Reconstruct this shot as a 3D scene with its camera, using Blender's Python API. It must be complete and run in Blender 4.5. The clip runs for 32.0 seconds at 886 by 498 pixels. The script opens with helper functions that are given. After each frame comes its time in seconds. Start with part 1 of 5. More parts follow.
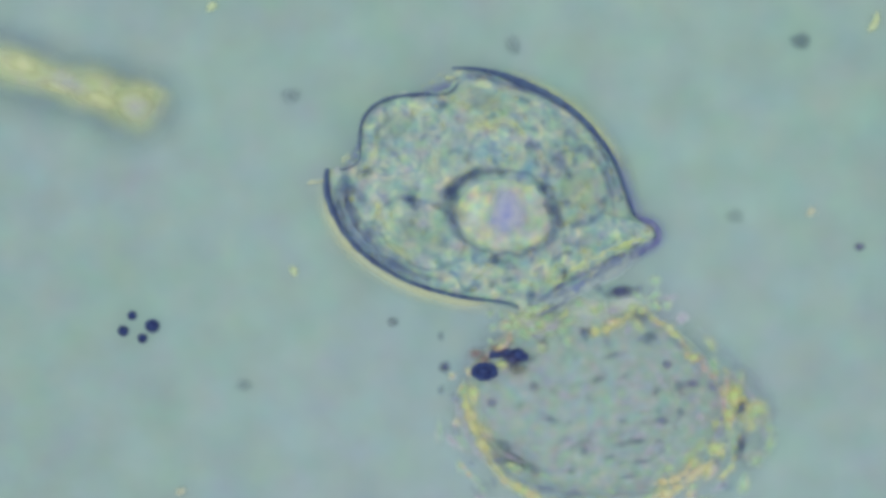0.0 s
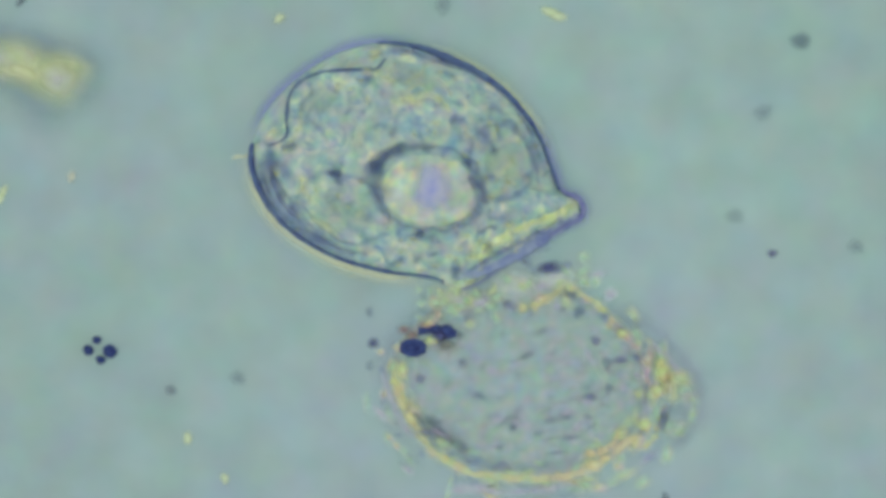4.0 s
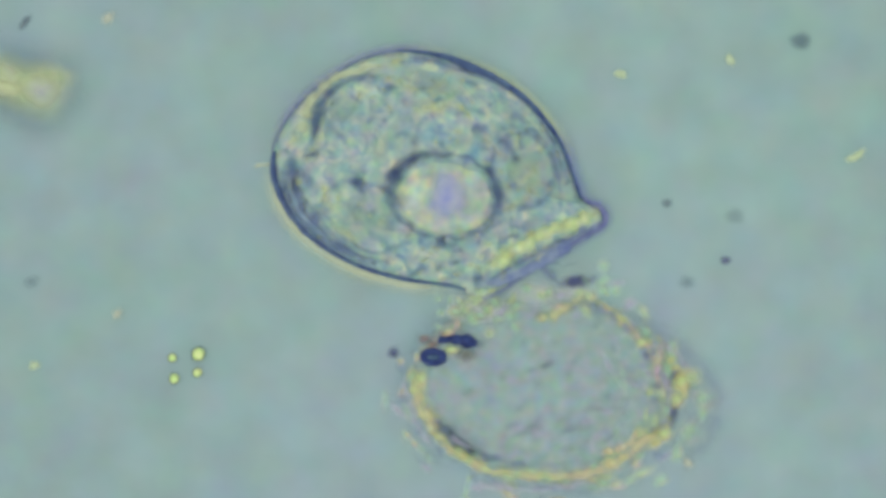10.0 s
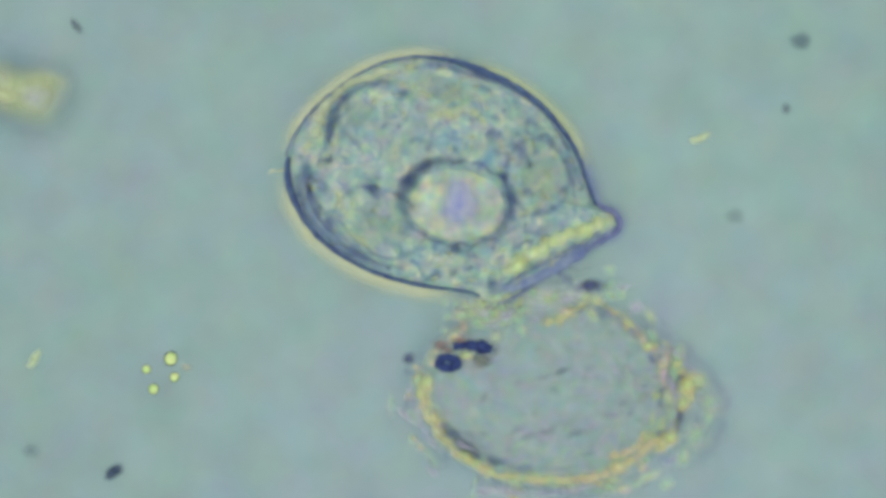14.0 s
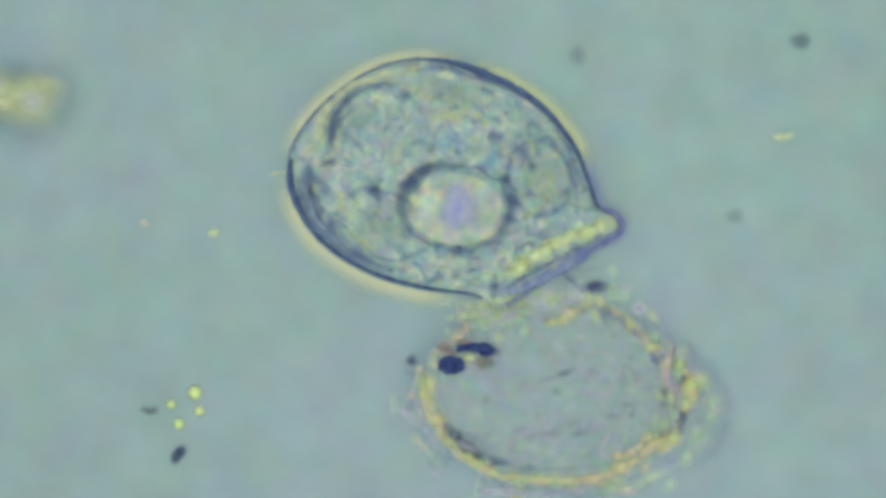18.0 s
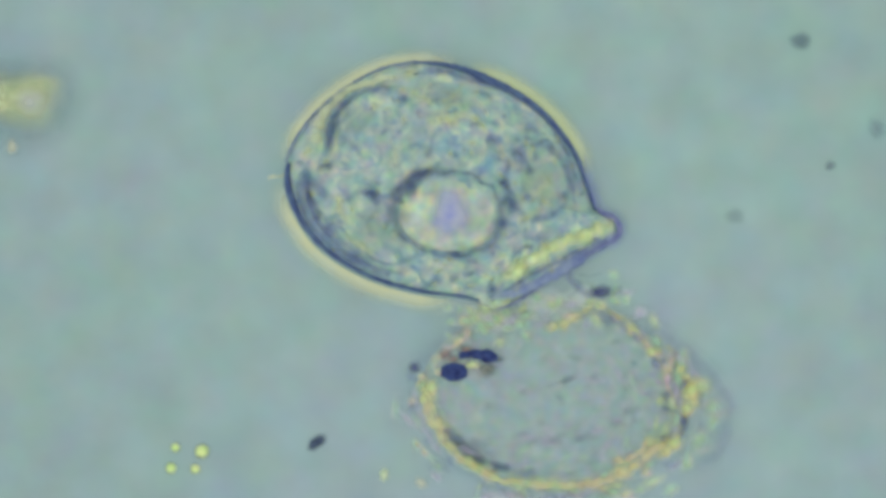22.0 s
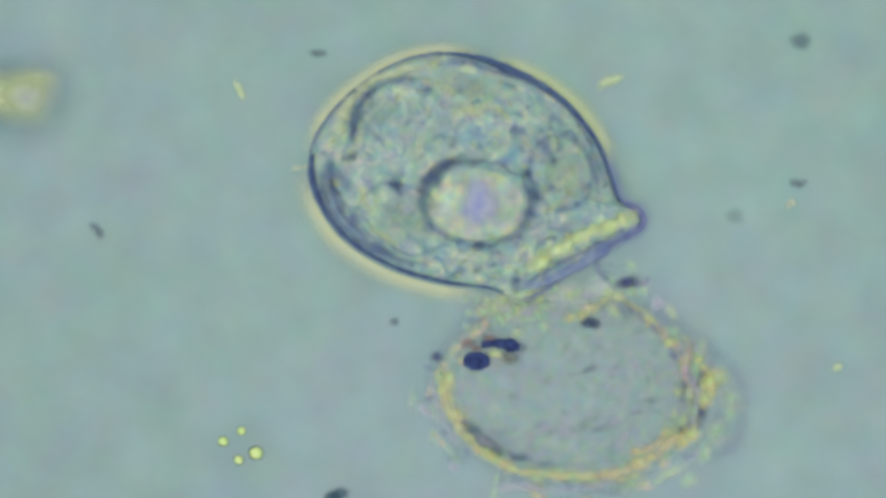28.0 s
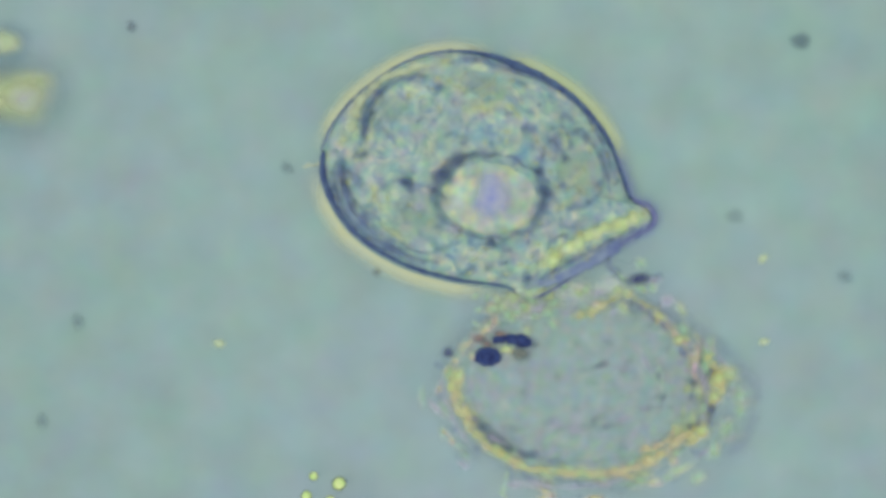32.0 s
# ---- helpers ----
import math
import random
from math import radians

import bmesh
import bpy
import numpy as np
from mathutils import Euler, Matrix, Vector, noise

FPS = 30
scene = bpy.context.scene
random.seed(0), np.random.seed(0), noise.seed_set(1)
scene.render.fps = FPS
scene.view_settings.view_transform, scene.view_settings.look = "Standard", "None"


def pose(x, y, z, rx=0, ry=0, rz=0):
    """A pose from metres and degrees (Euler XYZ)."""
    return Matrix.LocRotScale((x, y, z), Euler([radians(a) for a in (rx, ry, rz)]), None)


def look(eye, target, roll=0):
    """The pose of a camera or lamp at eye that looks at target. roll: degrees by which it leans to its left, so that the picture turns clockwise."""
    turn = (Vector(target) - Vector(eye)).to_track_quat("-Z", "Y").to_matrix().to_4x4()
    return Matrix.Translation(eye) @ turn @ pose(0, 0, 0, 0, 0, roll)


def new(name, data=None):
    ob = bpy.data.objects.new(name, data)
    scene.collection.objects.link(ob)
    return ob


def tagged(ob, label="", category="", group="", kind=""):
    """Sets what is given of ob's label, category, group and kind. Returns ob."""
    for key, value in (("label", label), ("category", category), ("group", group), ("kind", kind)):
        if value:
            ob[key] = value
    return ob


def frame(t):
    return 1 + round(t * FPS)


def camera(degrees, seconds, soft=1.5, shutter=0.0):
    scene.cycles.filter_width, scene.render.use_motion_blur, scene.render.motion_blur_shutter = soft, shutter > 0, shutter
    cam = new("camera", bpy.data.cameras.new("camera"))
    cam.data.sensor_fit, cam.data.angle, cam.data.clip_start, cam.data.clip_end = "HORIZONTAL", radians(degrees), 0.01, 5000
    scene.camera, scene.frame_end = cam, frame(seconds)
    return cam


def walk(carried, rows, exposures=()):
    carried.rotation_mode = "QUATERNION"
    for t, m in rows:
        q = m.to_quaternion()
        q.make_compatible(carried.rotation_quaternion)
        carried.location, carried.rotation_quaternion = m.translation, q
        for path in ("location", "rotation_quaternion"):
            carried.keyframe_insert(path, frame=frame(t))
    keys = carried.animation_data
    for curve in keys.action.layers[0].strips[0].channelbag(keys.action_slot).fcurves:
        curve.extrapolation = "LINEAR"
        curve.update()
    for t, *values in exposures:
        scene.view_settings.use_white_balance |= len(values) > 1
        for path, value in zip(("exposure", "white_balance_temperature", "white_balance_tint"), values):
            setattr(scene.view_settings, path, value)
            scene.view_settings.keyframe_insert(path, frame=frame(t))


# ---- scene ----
# A wet mount under a microscope, built at a thousand times life size: one metre stands for one millimetre.
# The instrument's camera stands still above the slide; the stage and the swimmers move under it.
K = 0.0002                       # metres on the slide for one step of the plan's grid
HIGH = 1568 * K / 2 / math.tan(radians(2.5))   # camera height over the slide
cam = camera(5.0, 32.0, soft=4.3)
cam.data.dof.use_dof = True      # the objective's shallow focus, set on the middle of the living things
cam.data.dof.focus_distance = HIGH - 0.012
cam.data.dof.aperture_fstop = 1.2


def lifted(dz):
    return look((0, 0, HIGH + dz), (0, 0, 0))


# the focus wheel slips twice
walk(cam, [(0.0, lifted(0)), (23.87, lifted(0)), (24.0, lifted(0.04)), (24.13, lifted(0)), (28.9, lifted(0)), (29.0, lifted(0.05)), (29.1, lifted(0.042)), (29.23, lifted(0)), (32.0, lifted(0))])

# ---- light: the illuminator under the slide, even ambient light added all round ----
world = bpy.data.worlds.new("ambient_field")
scene.world = world
world.use_nodes = True
world.node_tree.nodes["Background"].inputs[0].default_value = (0.97, 1.0, 0.985, 1)
world.node_tree.nodes["Background"].inputs[1].default_value = 0.845
# added slanting light for relief; the microscope has no such lamp
sun_data = bpy.data.lights.new("relief_light", "SUN")
sun_data.energy, sun_data.angle, sun_data.color = 0.45, radians(14), (1.0, 0.95, 0.82)
sun = new("relief_light", sun_data)
sun.matrix_world = look((-0.32, -0.14, 0.9), (0, 0, 0))
lamp_data = bpy.data.lights.new("illuminator", "AREA")
lamp_data.shape, lamp_data.size, lamp_data.energy, lamp_data.color = "DISK", 0.1, 0.056, (0.88, 0.88, 1.0)
lamp = new("illuminator", lamp_data)
lamp.matrix_world = look((0.04, 0.02, -0.16), (0.04, 0.02, 0))


def S(r, g, b):
    """A colour from 0 to 255 values."""
    return tuple(((c / 255 + 0.055) / 1.055) ** 2.4 if c > 10 else c / 255 / 12.92 for c in (r, g, b)) + (1.0,)


# ---- materials ----
def stuff(name, stops, size=2.0, alpha=1.0, rough=0.45, bump=0.0, fade=False, detail=3.0, mottle=None, tint=None, seeded=True, chroma=None, warp=0.0):
    """A soft organic surface: noise of one grain size (millimetres) through a ramp of colours, blended with a slower mottling."""
    m = bpy.data.materials.new(name)
    m.use_nodes = True
    nt = m.node_tree
    b = nt.nodes["Principled BSDF"]
    tc = nt.nodes.new("ShaderNodeTexCoord")
    info = nt.nodes.new("ShaderNodeObjectInfo")
    n = nt.nodes.new("ShaderNodeTexNoise")
    n.noise_dimensions = "4D"
    n.inputs["Scale"].default_value = 1000.0 / size
    n.inputs["Detail"].default_value = detail
    n.inputs["Roughness"].default_value = 0.6
    n.inputs["Distortion"].default_value = warp
    ramp = nt.nodes.new("ShaderNodeValToRGB")
    el = ramp.color_ramp.elements
    while len(el) < len(stops):
        el.new(0.5)
    for e, (p, c) in zip(el, stops):
        e.position, e.color = p, S(*c)
    lk = nt.links.new
    lk(tc.outputs["Object"], n.inputs["Vector"])
    times = nt.nodes.new("ShaderNodeMath")
    times.operation, times.inputs[1].default_value = "MULTIPLY", 37.0
    lk(info.outputs["Random"], times.inputs[0])
    if seeded:
        lk(times.outputs[0], n.inputs["W"])
    lk(n.outputs["Fac"], ramp.inputs["Fac"])
    colour = ramp.outputs["Color"]
    for k, mottle in enumerate(x for x in (mottle, tint) if x):
        n2 = nt.nodes.new("ShaderNodeTexNoise")
        n2.inputs["Scale"].default_value, n2.inputs["Detail"].default_value = 1000.0 / mottle[0], 2.0
        r2 = nt.nodes.new("ShaderNodeMapRange")
        r2.inputs[1].default_value, r2.inputs[2].default_value = 0.42, 0.62
        r2.inputs[4].default_value = mottle[2]
        mix = nt.nodes.new("ShaderNodeMix")
        mix.data_type = "RGBA"
        mix.inputs[7].default_value = S(*mottle[1])
        n2.noise_dimensions = "4D"
        n2.inputs["W"].default_value = 3.7 + 5.1 * k
        lk(tc.outputs["Object"], n2.inputs["Vector"])
        lk(n2.outputs["Fac"], r2.inputs[0])
        lk(r2.outputs[0], mix.inputs[0])
        lk(colour, mix.inputs[6])
        colour = mix.outputs[2]
    if chroma:                   # fine random colour mottling: three independent noises
        n3 = nt.nodes.new("ShaderNodeTexNoise")
        n3.inputs["Scale"].default_value, n3.inputs["Detail"].default_value = 1000.0 / chroma[0], 1.5
        far = nt.nodes.new("ShaderNodeVectorMath")
        far.operation, far.inputs[1].default_value, far.inputs[2].default_value = "MULTIPLY_ADD", (chroma[2],) * 3, (0.5 - chroma[2] / 2,) * 3
        mix = nt.nodes.new("ShaderNodeMix")
        mix.data_type, mix.blend_type, mix.inputs[0].default_value = "RGBA", "OVERLAY", chroma[1]
        lk(tc.outputs["Object"], n3.inputs["Vector"])
        lk(n3.outputs["Color"], far.inputs[0])
        lk(colour, mix.inputs[6])
        lk(far.outputs[0], mix.inputs[7])
        colour = mix.outputs[2]
    lk(colour, b.inputs["Base Color"])
    b.inputs["Roughness"].default_value = rough
    b.inputs["Specular IOR Level"].default_value = 0.25
    b.inputs["Alpha"].default_value = alpha
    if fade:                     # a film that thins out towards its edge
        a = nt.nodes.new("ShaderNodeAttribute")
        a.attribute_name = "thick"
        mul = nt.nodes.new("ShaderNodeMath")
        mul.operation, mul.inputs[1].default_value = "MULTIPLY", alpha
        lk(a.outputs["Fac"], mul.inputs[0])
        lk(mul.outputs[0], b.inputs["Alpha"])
    if bump:
        bp = nt.nodes.new("ShaderNodeBump")
        bp.inputs["Strength"].default_value, bp.inputs["Distance"].default_value = bump, 0.001
        lk(n.outputs["Fac"], bp.inputs["Height"])
        lk(bp.outputs["Normal"], b.inputs["Normal"])
    return m


def slide_material():
    """Frosted light field: half reflects, half lets the illuminator through; faint uneven tint."""
    m = bpy.data.materials.new("bright_slide")
    m.use_nodes = True
    nt = m.node_tree
    nt.nodes.remove(nt.nodes["Principled BSDF"])
    out = nt.nodes["Material Output"]
    tc = nt.nodes.new("ShaderNodeTexCoord")
    lk = nt.links.new
    parts = []
    for scale, detail in ((3.2, 2.0), (48.0, 5.0), (17.0, 3.0)):
        n = nt.nodes.new("ShaderNodeTexNoise")
        n.inputs["Scale"].default_value, n.inputs["Detail"].default_value = scale, detail
        lk(tc.outputs["Object"], n.inputs["Vector"])
        parts.append(n)
    ramp = nt.nodes.new("ShaderNodeValToRGB")
    e = ramp.color_ramp.elements
    e[0].position, e[0].color = 0.36, S(*FIELD_A)
    e[1].position, e[1].color = 0.66, S(*FIELD_B)
    blend = nt.nodes.new("ShaderNodeMath")
    blend.operation, blend.inputs[1].default_value = "MULTIPLY_ADD", 0.25
    less = nt.nodes.new("ShaderNodeMath")
    less.operation, less.inputs[1].default_value = "SUBTRACT", 0.125
    lk(parts[0].outputs["Fac"], less.inputs[0])
    lk(parts[2].outputs["Fac"], blend.inputs[0])
    lk(less.outputs[0], blend.inputs[2])
    lk(blend.outputs[0], ramp.inputs["Fac"])
    mix = nt.nodes.new("ShaderNodeMix")
    mix.data_type, mix.blend_type = "RGBA", "OVERLAY"
    mix.inputs[0].default_value = 0.13
    lk(ramp.outputs["Color"], mix.inputs[6])
    lk(parts[1].outputs["Fac"], mix.inputs[7])
    tone = nt.nodes.new("ShaderNodeTexNoise")
    tone.inputs["Scale"].default_value, tone.inputs["Detail"].default_value = 62.0, 2.0
    lk(tc.outputs["Object"], tone.inputs["Vector"])
    plain, mix = mix, nt.nodes.new("ShaderNodeMix")
    mix.data_type, mix.blend_type, mix.inputs[0].default_value = "RGBA", "OVERLAY", 0.12
    lk(plain.outputs[2], mix.inputs[6])
    lk(tone.outputs["Color"], mix.inputs[7])
    d, t = nt.nodes.new("ShaderNodeBsdfDiffuse"), nt.nodes.new("ShaderNodeBsdfTranslucent")
    both = nt.nodes.new("ShaderNodeMixShader")
    lk(mix.outputs[2], d.inputs["Color"])
    lk(mix.outputs[2], t.inputs["Color"])
    lk(d.outputs[0], both.inputs[1])
    lk(t.outputs[0], both.inputs[2])
    both.inputs[0].default_value = 0.5
    lk(both.outputs[0], out.inputs["Surface"])
    return m


FIELD_A, FIELD_B = (148, 175, 171), (153, 175, 179)
M_slide = slide_material()
M_body = stuff("granular_cytoplasm", [(0.30, (102, 132, 158)), (0.44, (140, 166, 169)), (0.55, (160, 182, 175)), (0.70, (208, 217, 180))],
               size=6.2, bump=0.12, rough=0.5, detail=2.5, warp=1.2, mottle=(11.0, (123, 154, 158), 0.5), tint=(7.0, (160, 183, 166), 0.35), seeded=False, chroma=(4.6, 0.22, 1.5))
M_pocket = stuff("pale_pocket", [(0.32, (140, 168, 164)), (0.5, (166, 190, 172)), (0.68, (196, 208, 172))], size=5.0, alpha=0.78, mottle=(8.0, (156, 176, 188), 0.5), seeded=False, chroma=(4.6, 0.25, 1.5))
M_wall = stuff("blue_pellicle", [(0.35, (42, 60, 116)), (0.65, (80, 106, 138))], size=5.0, bump=0.2)
M_cortex = stuff("blue_cortex", [(0.35, (68, 90, 152)), (0.65, (116, 138, 166))], size=5.0, alpha=0.55, fade=True)
M_fold = stuff("fold_line", [(0.35, (56, 76, 126)), (0.65, (92, 116, 150))], size=4.0, alpha=0.66)
M_lip_edge = stuff("violet_edge", [(0.35, (84, 92, 150)), (0.65, (122, 130, 164))], size=4.0)
M_crescent = stuff("violet_blue_line", [(0.35, (92, 110, 150)), (0.65, (124, 142, 166))], size=4.0, alpha=0.6)
M_halo_whisker = stuff("cream_halo_whisker", [(0.35, (210, 212, 166)), (0.7, (204, 212, 182))], size=9.0, alpha=0.9, fade=True)
M_halo_bright = stuff("yellow_halo", [(0.35, (210, 218, 152)), (0.7, (206, 216, 168))], size=9.0, alpha=0.82, fade=True)
M_violet = stuff("violet_fringe", [(0.35, (108, 112, 190)), (0.7, (142, 150, 202))], size=7.0, alpha=0.6, fade=True)
M_violet_faint = stuff("faint_violet_haze", [(0.35, (124, 136, 168)), (0.7, (148, 162, 180))], size=9.0, alpha=0.34, fade=True)
M_lobe = stuff("slime_lobe", [(0.36, (166, 194, 176)), (0.64, (188, 206, 186))], size=4.5, alpha=0.42, fade=True, chroma=(4.0, 0.4, 1.6))
M_haze = stuff("blue_grey_film", [(0.35, (116, 142, 162)), (0.7, (136, 158, 170))], size=12.0, alpha=0.3, fade=True)
M_fringe = stuff("grey_halo_fringe", [(0.35, (100, 128, 140)), (0.7, (118, 144, 150))], size=12.0, alpha=0.4, fade=True)
M_soft_dark = stuff("soft_dark_granule", [(0.35, (64, 84, 136)), (0.65, (96, 118, 150))], size=3.0, alpha=0.4, fade=True)
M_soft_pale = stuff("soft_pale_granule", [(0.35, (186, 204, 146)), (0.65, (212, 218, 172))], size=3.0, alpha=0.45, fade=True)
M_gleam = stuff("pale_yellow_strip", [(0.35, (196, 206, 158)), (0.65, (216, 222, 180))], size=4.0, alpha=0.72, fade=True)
M_gleam_faint = stuff("faint_pale_wrinkle", [(0.35, (190, 206, 176)), (0.65, (210, 216, 196))], size=4.0, alpha=0.5, fade=True)
M_neck = stuff("neck_slime", [(0.36, (186, 212, 206)), (0.5, (208, 222, 198)), (0.64, (224, 226, 222))], size=4.5, alpha=0.5, fade=True, tint=(5.0, (196, 196, 218), 0.5))
M_yellow = stuff("yellow_green_ridge", [(0.32, (188, 214, 150)), (0.5, (220, 234, 164)), (0.68, (244, 248, 198))], size=4.2, bump=0.3, alpha=0.92, fade=True, tint=(5.0, (168, 202, 150), 0.5), chroma=(4.0, 0.3, 1.6))
M_lip = stuff("violet_blue_lip", [(0.35, (102, 120, 172)), (0.65, (148, 166, 190))], size=5.0, alpha=0.85)
M_fleck = stuff("violet_fleck", [(0.35, (34, 40, 92)), (0.65, (64, 72, 118))], size=2.5, alpha=0.95, fade=True)
M_vac = stuff("clear_vacuole", [(0.36, (142, 168, 150)), (0.5, (166, 186, 162)), (0.64, (200, 210, 166))], size=5.0, bump=0.1, rough=0.3, tint=(6.0, (176, 186, 192), 0.45), chroma=(4.4, 0.3, 1.5))
M_core = stuff("lavender_core", [(0.35, (142, 152, 216)), (0.65, (184, 188, 222))], size=4.0, alpha=0.74, fade=True)
M_core_faint = stuff("faint_lavender", [(0.35, (190, 196, 214)), (0.65, (204, 206, 214))], size=4.0, alpha=0.4, fade=True)
M_ring = stuff("dark_ring", [(0.35, (38, 56, 112)), (0.65, (82, 108, 138))], size=3.0, alpha=0.7, fade=True)
M_trace = stuff("faint_trace", [(0.35, (72, 98, 148)), (0.65, (108, 134, 164))], size=4.0, alpha=0.38, fade=True)
M_mouth = stuff("mouth_line_violet", [(0.35, (66, 76, 138)), (0.65, (104, 112, 158))], size=4.0, alpha=0.7, fade=True)
M_veil = stuff("pale_slime", [(0.35, (164, 186, 192)), (0.65, (190, 204, 198))], size=5.0, alpha=0.85, fade=True)
M_olive = stuff("olive_spot", [(0.35, (84, 92, 92)), (0.65, (126, 128, 112))], size=2.0, alpha=0.9, fade=True)
M_rust = stuff("rust_spot", [(0.35, (96, 78, 96)), (0.65, (142, 120, 104))], size=2.0, alpha=0.9, fade=True)
M_navy = stuff("navy_spot", [(0.35, (22, 36, 88)), (0.65, (48, 68, 124))], size=2.0)
M_teal_core = stuff("teal_core", [(0.35, (52, 76, 110)), (0.65, (80, 108, 130))], size=2.0)
M_inclusion = stuff("grey_inclusion", [(0.35, (92, 120, 134)), (0.65, (126, 148, 150))], size=2.5, alpha=0.34, fade=True)
M_film = stuff("clear_test_film", [(0.36, (146, 168, 168)), (0.5, (166, 180, 180)), (0.64, (186, 194, 186))], size=3.6, alpha=0.5, mottle=(8.0, (160, 172, 182), 0.6), tint=(5.0, (150, 182, 166), 0.55), chroma=(4.2, 0.22, 1.6))
M_rim_yellow = stuff("rim_yellow", [(0.35, (204, 202, 128)), (0.65, (222, 220, 158))], size=3.0, alpha=0.72, chroma=(3.8, 0.3, 1.6), fade=True, tint=(4.0, (186, 206, 150), 0.6))
M_crust = stuff("pale_crust", [(0.35, (206, 214, 154)), (0.65, (222, 226, 178))], size=3.0, alpha=0.5, chroma=(3.8, 0.3, 1.6), fade=True, tint=(4.0, (182, 206, 164), 0.6))
M_rim_pink = stuff("rim_pink", [(0.35, (220, 196, 176)), (0.65, (214, 202, 198))], size=3.0, alpha=0.6, chroma=(3.6, 0.4, 1.6), fade=True, tint=(4.0, (206, 196, 150), 0.6))
M_rim_orange = stuff("rim_orange", [(0.35, (218, 202, 138)), (0.65, (224, 216, 158))], size=3.0, alpha=0.68, fade=True, chroma=(4.0, 0.3, 1.6), tint=(5.0, (214, 190, 158), 0.5))
M_rim_green = stuff("rim_green", [(0.35, (172, 214, 158)), (0.65, (198, 222, 170))], size=3.0, alpha=0.55, chroma=(3.6, 0.4, 1.6), fade=True, tint=(4.0, (160, 178, 190), 0.5))
M_rim_lilac = stuff("rim_lilac", [(0.35, (172, 172, 200)), (0.65, (196, 188, 202))], size=3.0, alpha=0.5, fade=True)
M_rim_teal = stuff("rim_teal", [(0.35, (96, 126, 142)), (0.65, (132, 152, 164))], size=3.0, alpha=0.32, fade=True)
M_film_thin = stuff("inner_skin_film", [(0.36, (158, 186, 190)), (0.64, (182, 198, 202))], size=5.0, alpha=0.2, fade=True, chroma=(4.5, 0.3, 1.5))
M_blue_bit = stuff("blue_violet_bit", [(0.35, (78, 98, 150)), (0.65, (116, 132, 168))], size=3.0, alpha=0.36, fade=True)
M_streak = stuff("grey_violet_streak", [(0.35, (112, 130, 152)), (0.65, (134, 150, 164))], size=4.0, alpha=0.28, fade=True)
M_sink = stuff("sinking_grain", [(0.35, (62, 84, 112)), (0.65, (96, 116, 138))], size=3.0, alpha=0.52, fade=True)
M_speck = stuff("dark_speck", [(0.35, (84, 100, 116)), (0.65, (110, 126, 134))], size=1.5, alpha=0.7, fade=True)
M_dot = stuff("violet_grey_dot", [(0.35, (78, 82, 122)), (0.65, (104, 110, 142))], size=2.0, alpha=0.85, fade=True)
M_faint = stuff("faint_speck", [(0.35, (104, 128, 138)), (0.65, (122, 144, 148))], size=2.0, alpha=0.66, fade=True)
M_glint = stuff("bright_coccus", [(0.35, (184, 226, 138)), (0.65, (232, 238, 170))], size=3.5)
M_bright = stuff("bright_speck", [(0.35, (186, 208, 158)), (0.65, (208, 218, 178))], size=1.5, alpha=0.75, fade=True)
M_blur = stuff("yellowish_gel", [(0.3, (190, 212, 160)), (0.5, (206, 220, 170)), (0.7, (210, 214, 188))], size=7.0, alpha=0.62, fade=True)


# ---- building helpers ----
FLAT = 0.6                       # how far the living things are pressed down by the water film


def W(px, py, z=0.0):
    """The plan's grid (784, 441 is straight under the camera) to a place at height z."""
    z *= FLAT
    s = (HIGH - z) / HIGH
    return Vector(((px - 784) * K * s, (441 - py) * K * s, z))


def part(name, bm, material, parent, label=""):
    me = bpy.data.meshes.new(name)
    bm.to_mesh(me)
    bm.free()
    for p in me.polygons:
        p.use_smooth = True
    me.materials.append(material)
    ob = new(name, me)
    ob.parent = parent
    if label:
        ob["label"] = label
    return ob


def shared(name, me, parent, m):
    ob = new(name, me)
    ob.parent = parent
    ob.matrix_basis = m
    return ob


def curve(points, n, closed=True):
    """A smooth line through plan points, n even samples."""
    p = np.array(points, float)
    c = len(p)
    out = []
    spans = c if closed else c - 1
    for i in range(spans):
        q = [p[(i + j) % c] if closed else p[min(max(i + j, 0), c - 1)] for j in (-1, 0, 1, 2)]
        for u in np.linspace(0, 1, 24, endpoint=False):
            out.append(0.5 * (2 * q[1] + (q[2] - q[0]) * u + (2 * q[0] - 5 * q[1] + 4 * q[2] - q[3]) * u * u + (3 * q[1] - q[0] - 3 * q[2] + q[3]) * u ** 3))
    out.append(p[0] if closed else p[-1])
    out = np.array(out)
    d = np.concatenate([[0], np.cumsum(np.linalg.norm(np.diff(out, axis=0), axis=1))])
    at = np.linspace(0, d[-1], n, endpoint=not closed)
    return np.stack([np.interp(at, d, out[:, k]) for k in (0, 1)], 1)


def normals(line, closed=True):
    if closed:
        t = np.roll(line, -1, 0) - np.roll(line, 1, 0)
    else:
        t = np.gradient(line, axis=0)
    t /= np.linalg.norm(t, axis=1)[:, None] + 1e-9
    return np.stack([t[:, 1], -t[:, 0]], 1)


def stretch(line, start, end, n, out=0.0):
    """The part of a closed outline from near start to near end, pushed outwards by so many grid steps."""
    i, j = (int(np.argmin(np.linalg.norm(line - np.array(q, float), axis=1))) for q in (start, end))
    if j <= i:
        j += len(line)
    run = line[[k % len(line) for k in range(i, j + 1)]]
    at = np.linspace(0, len(run) - 1, n)
    run = np.stack([np.interp(at, np.arange(len(run)), run[:, k]) for k in (0, 1)], 1)
    return run - out * normals(run, False)


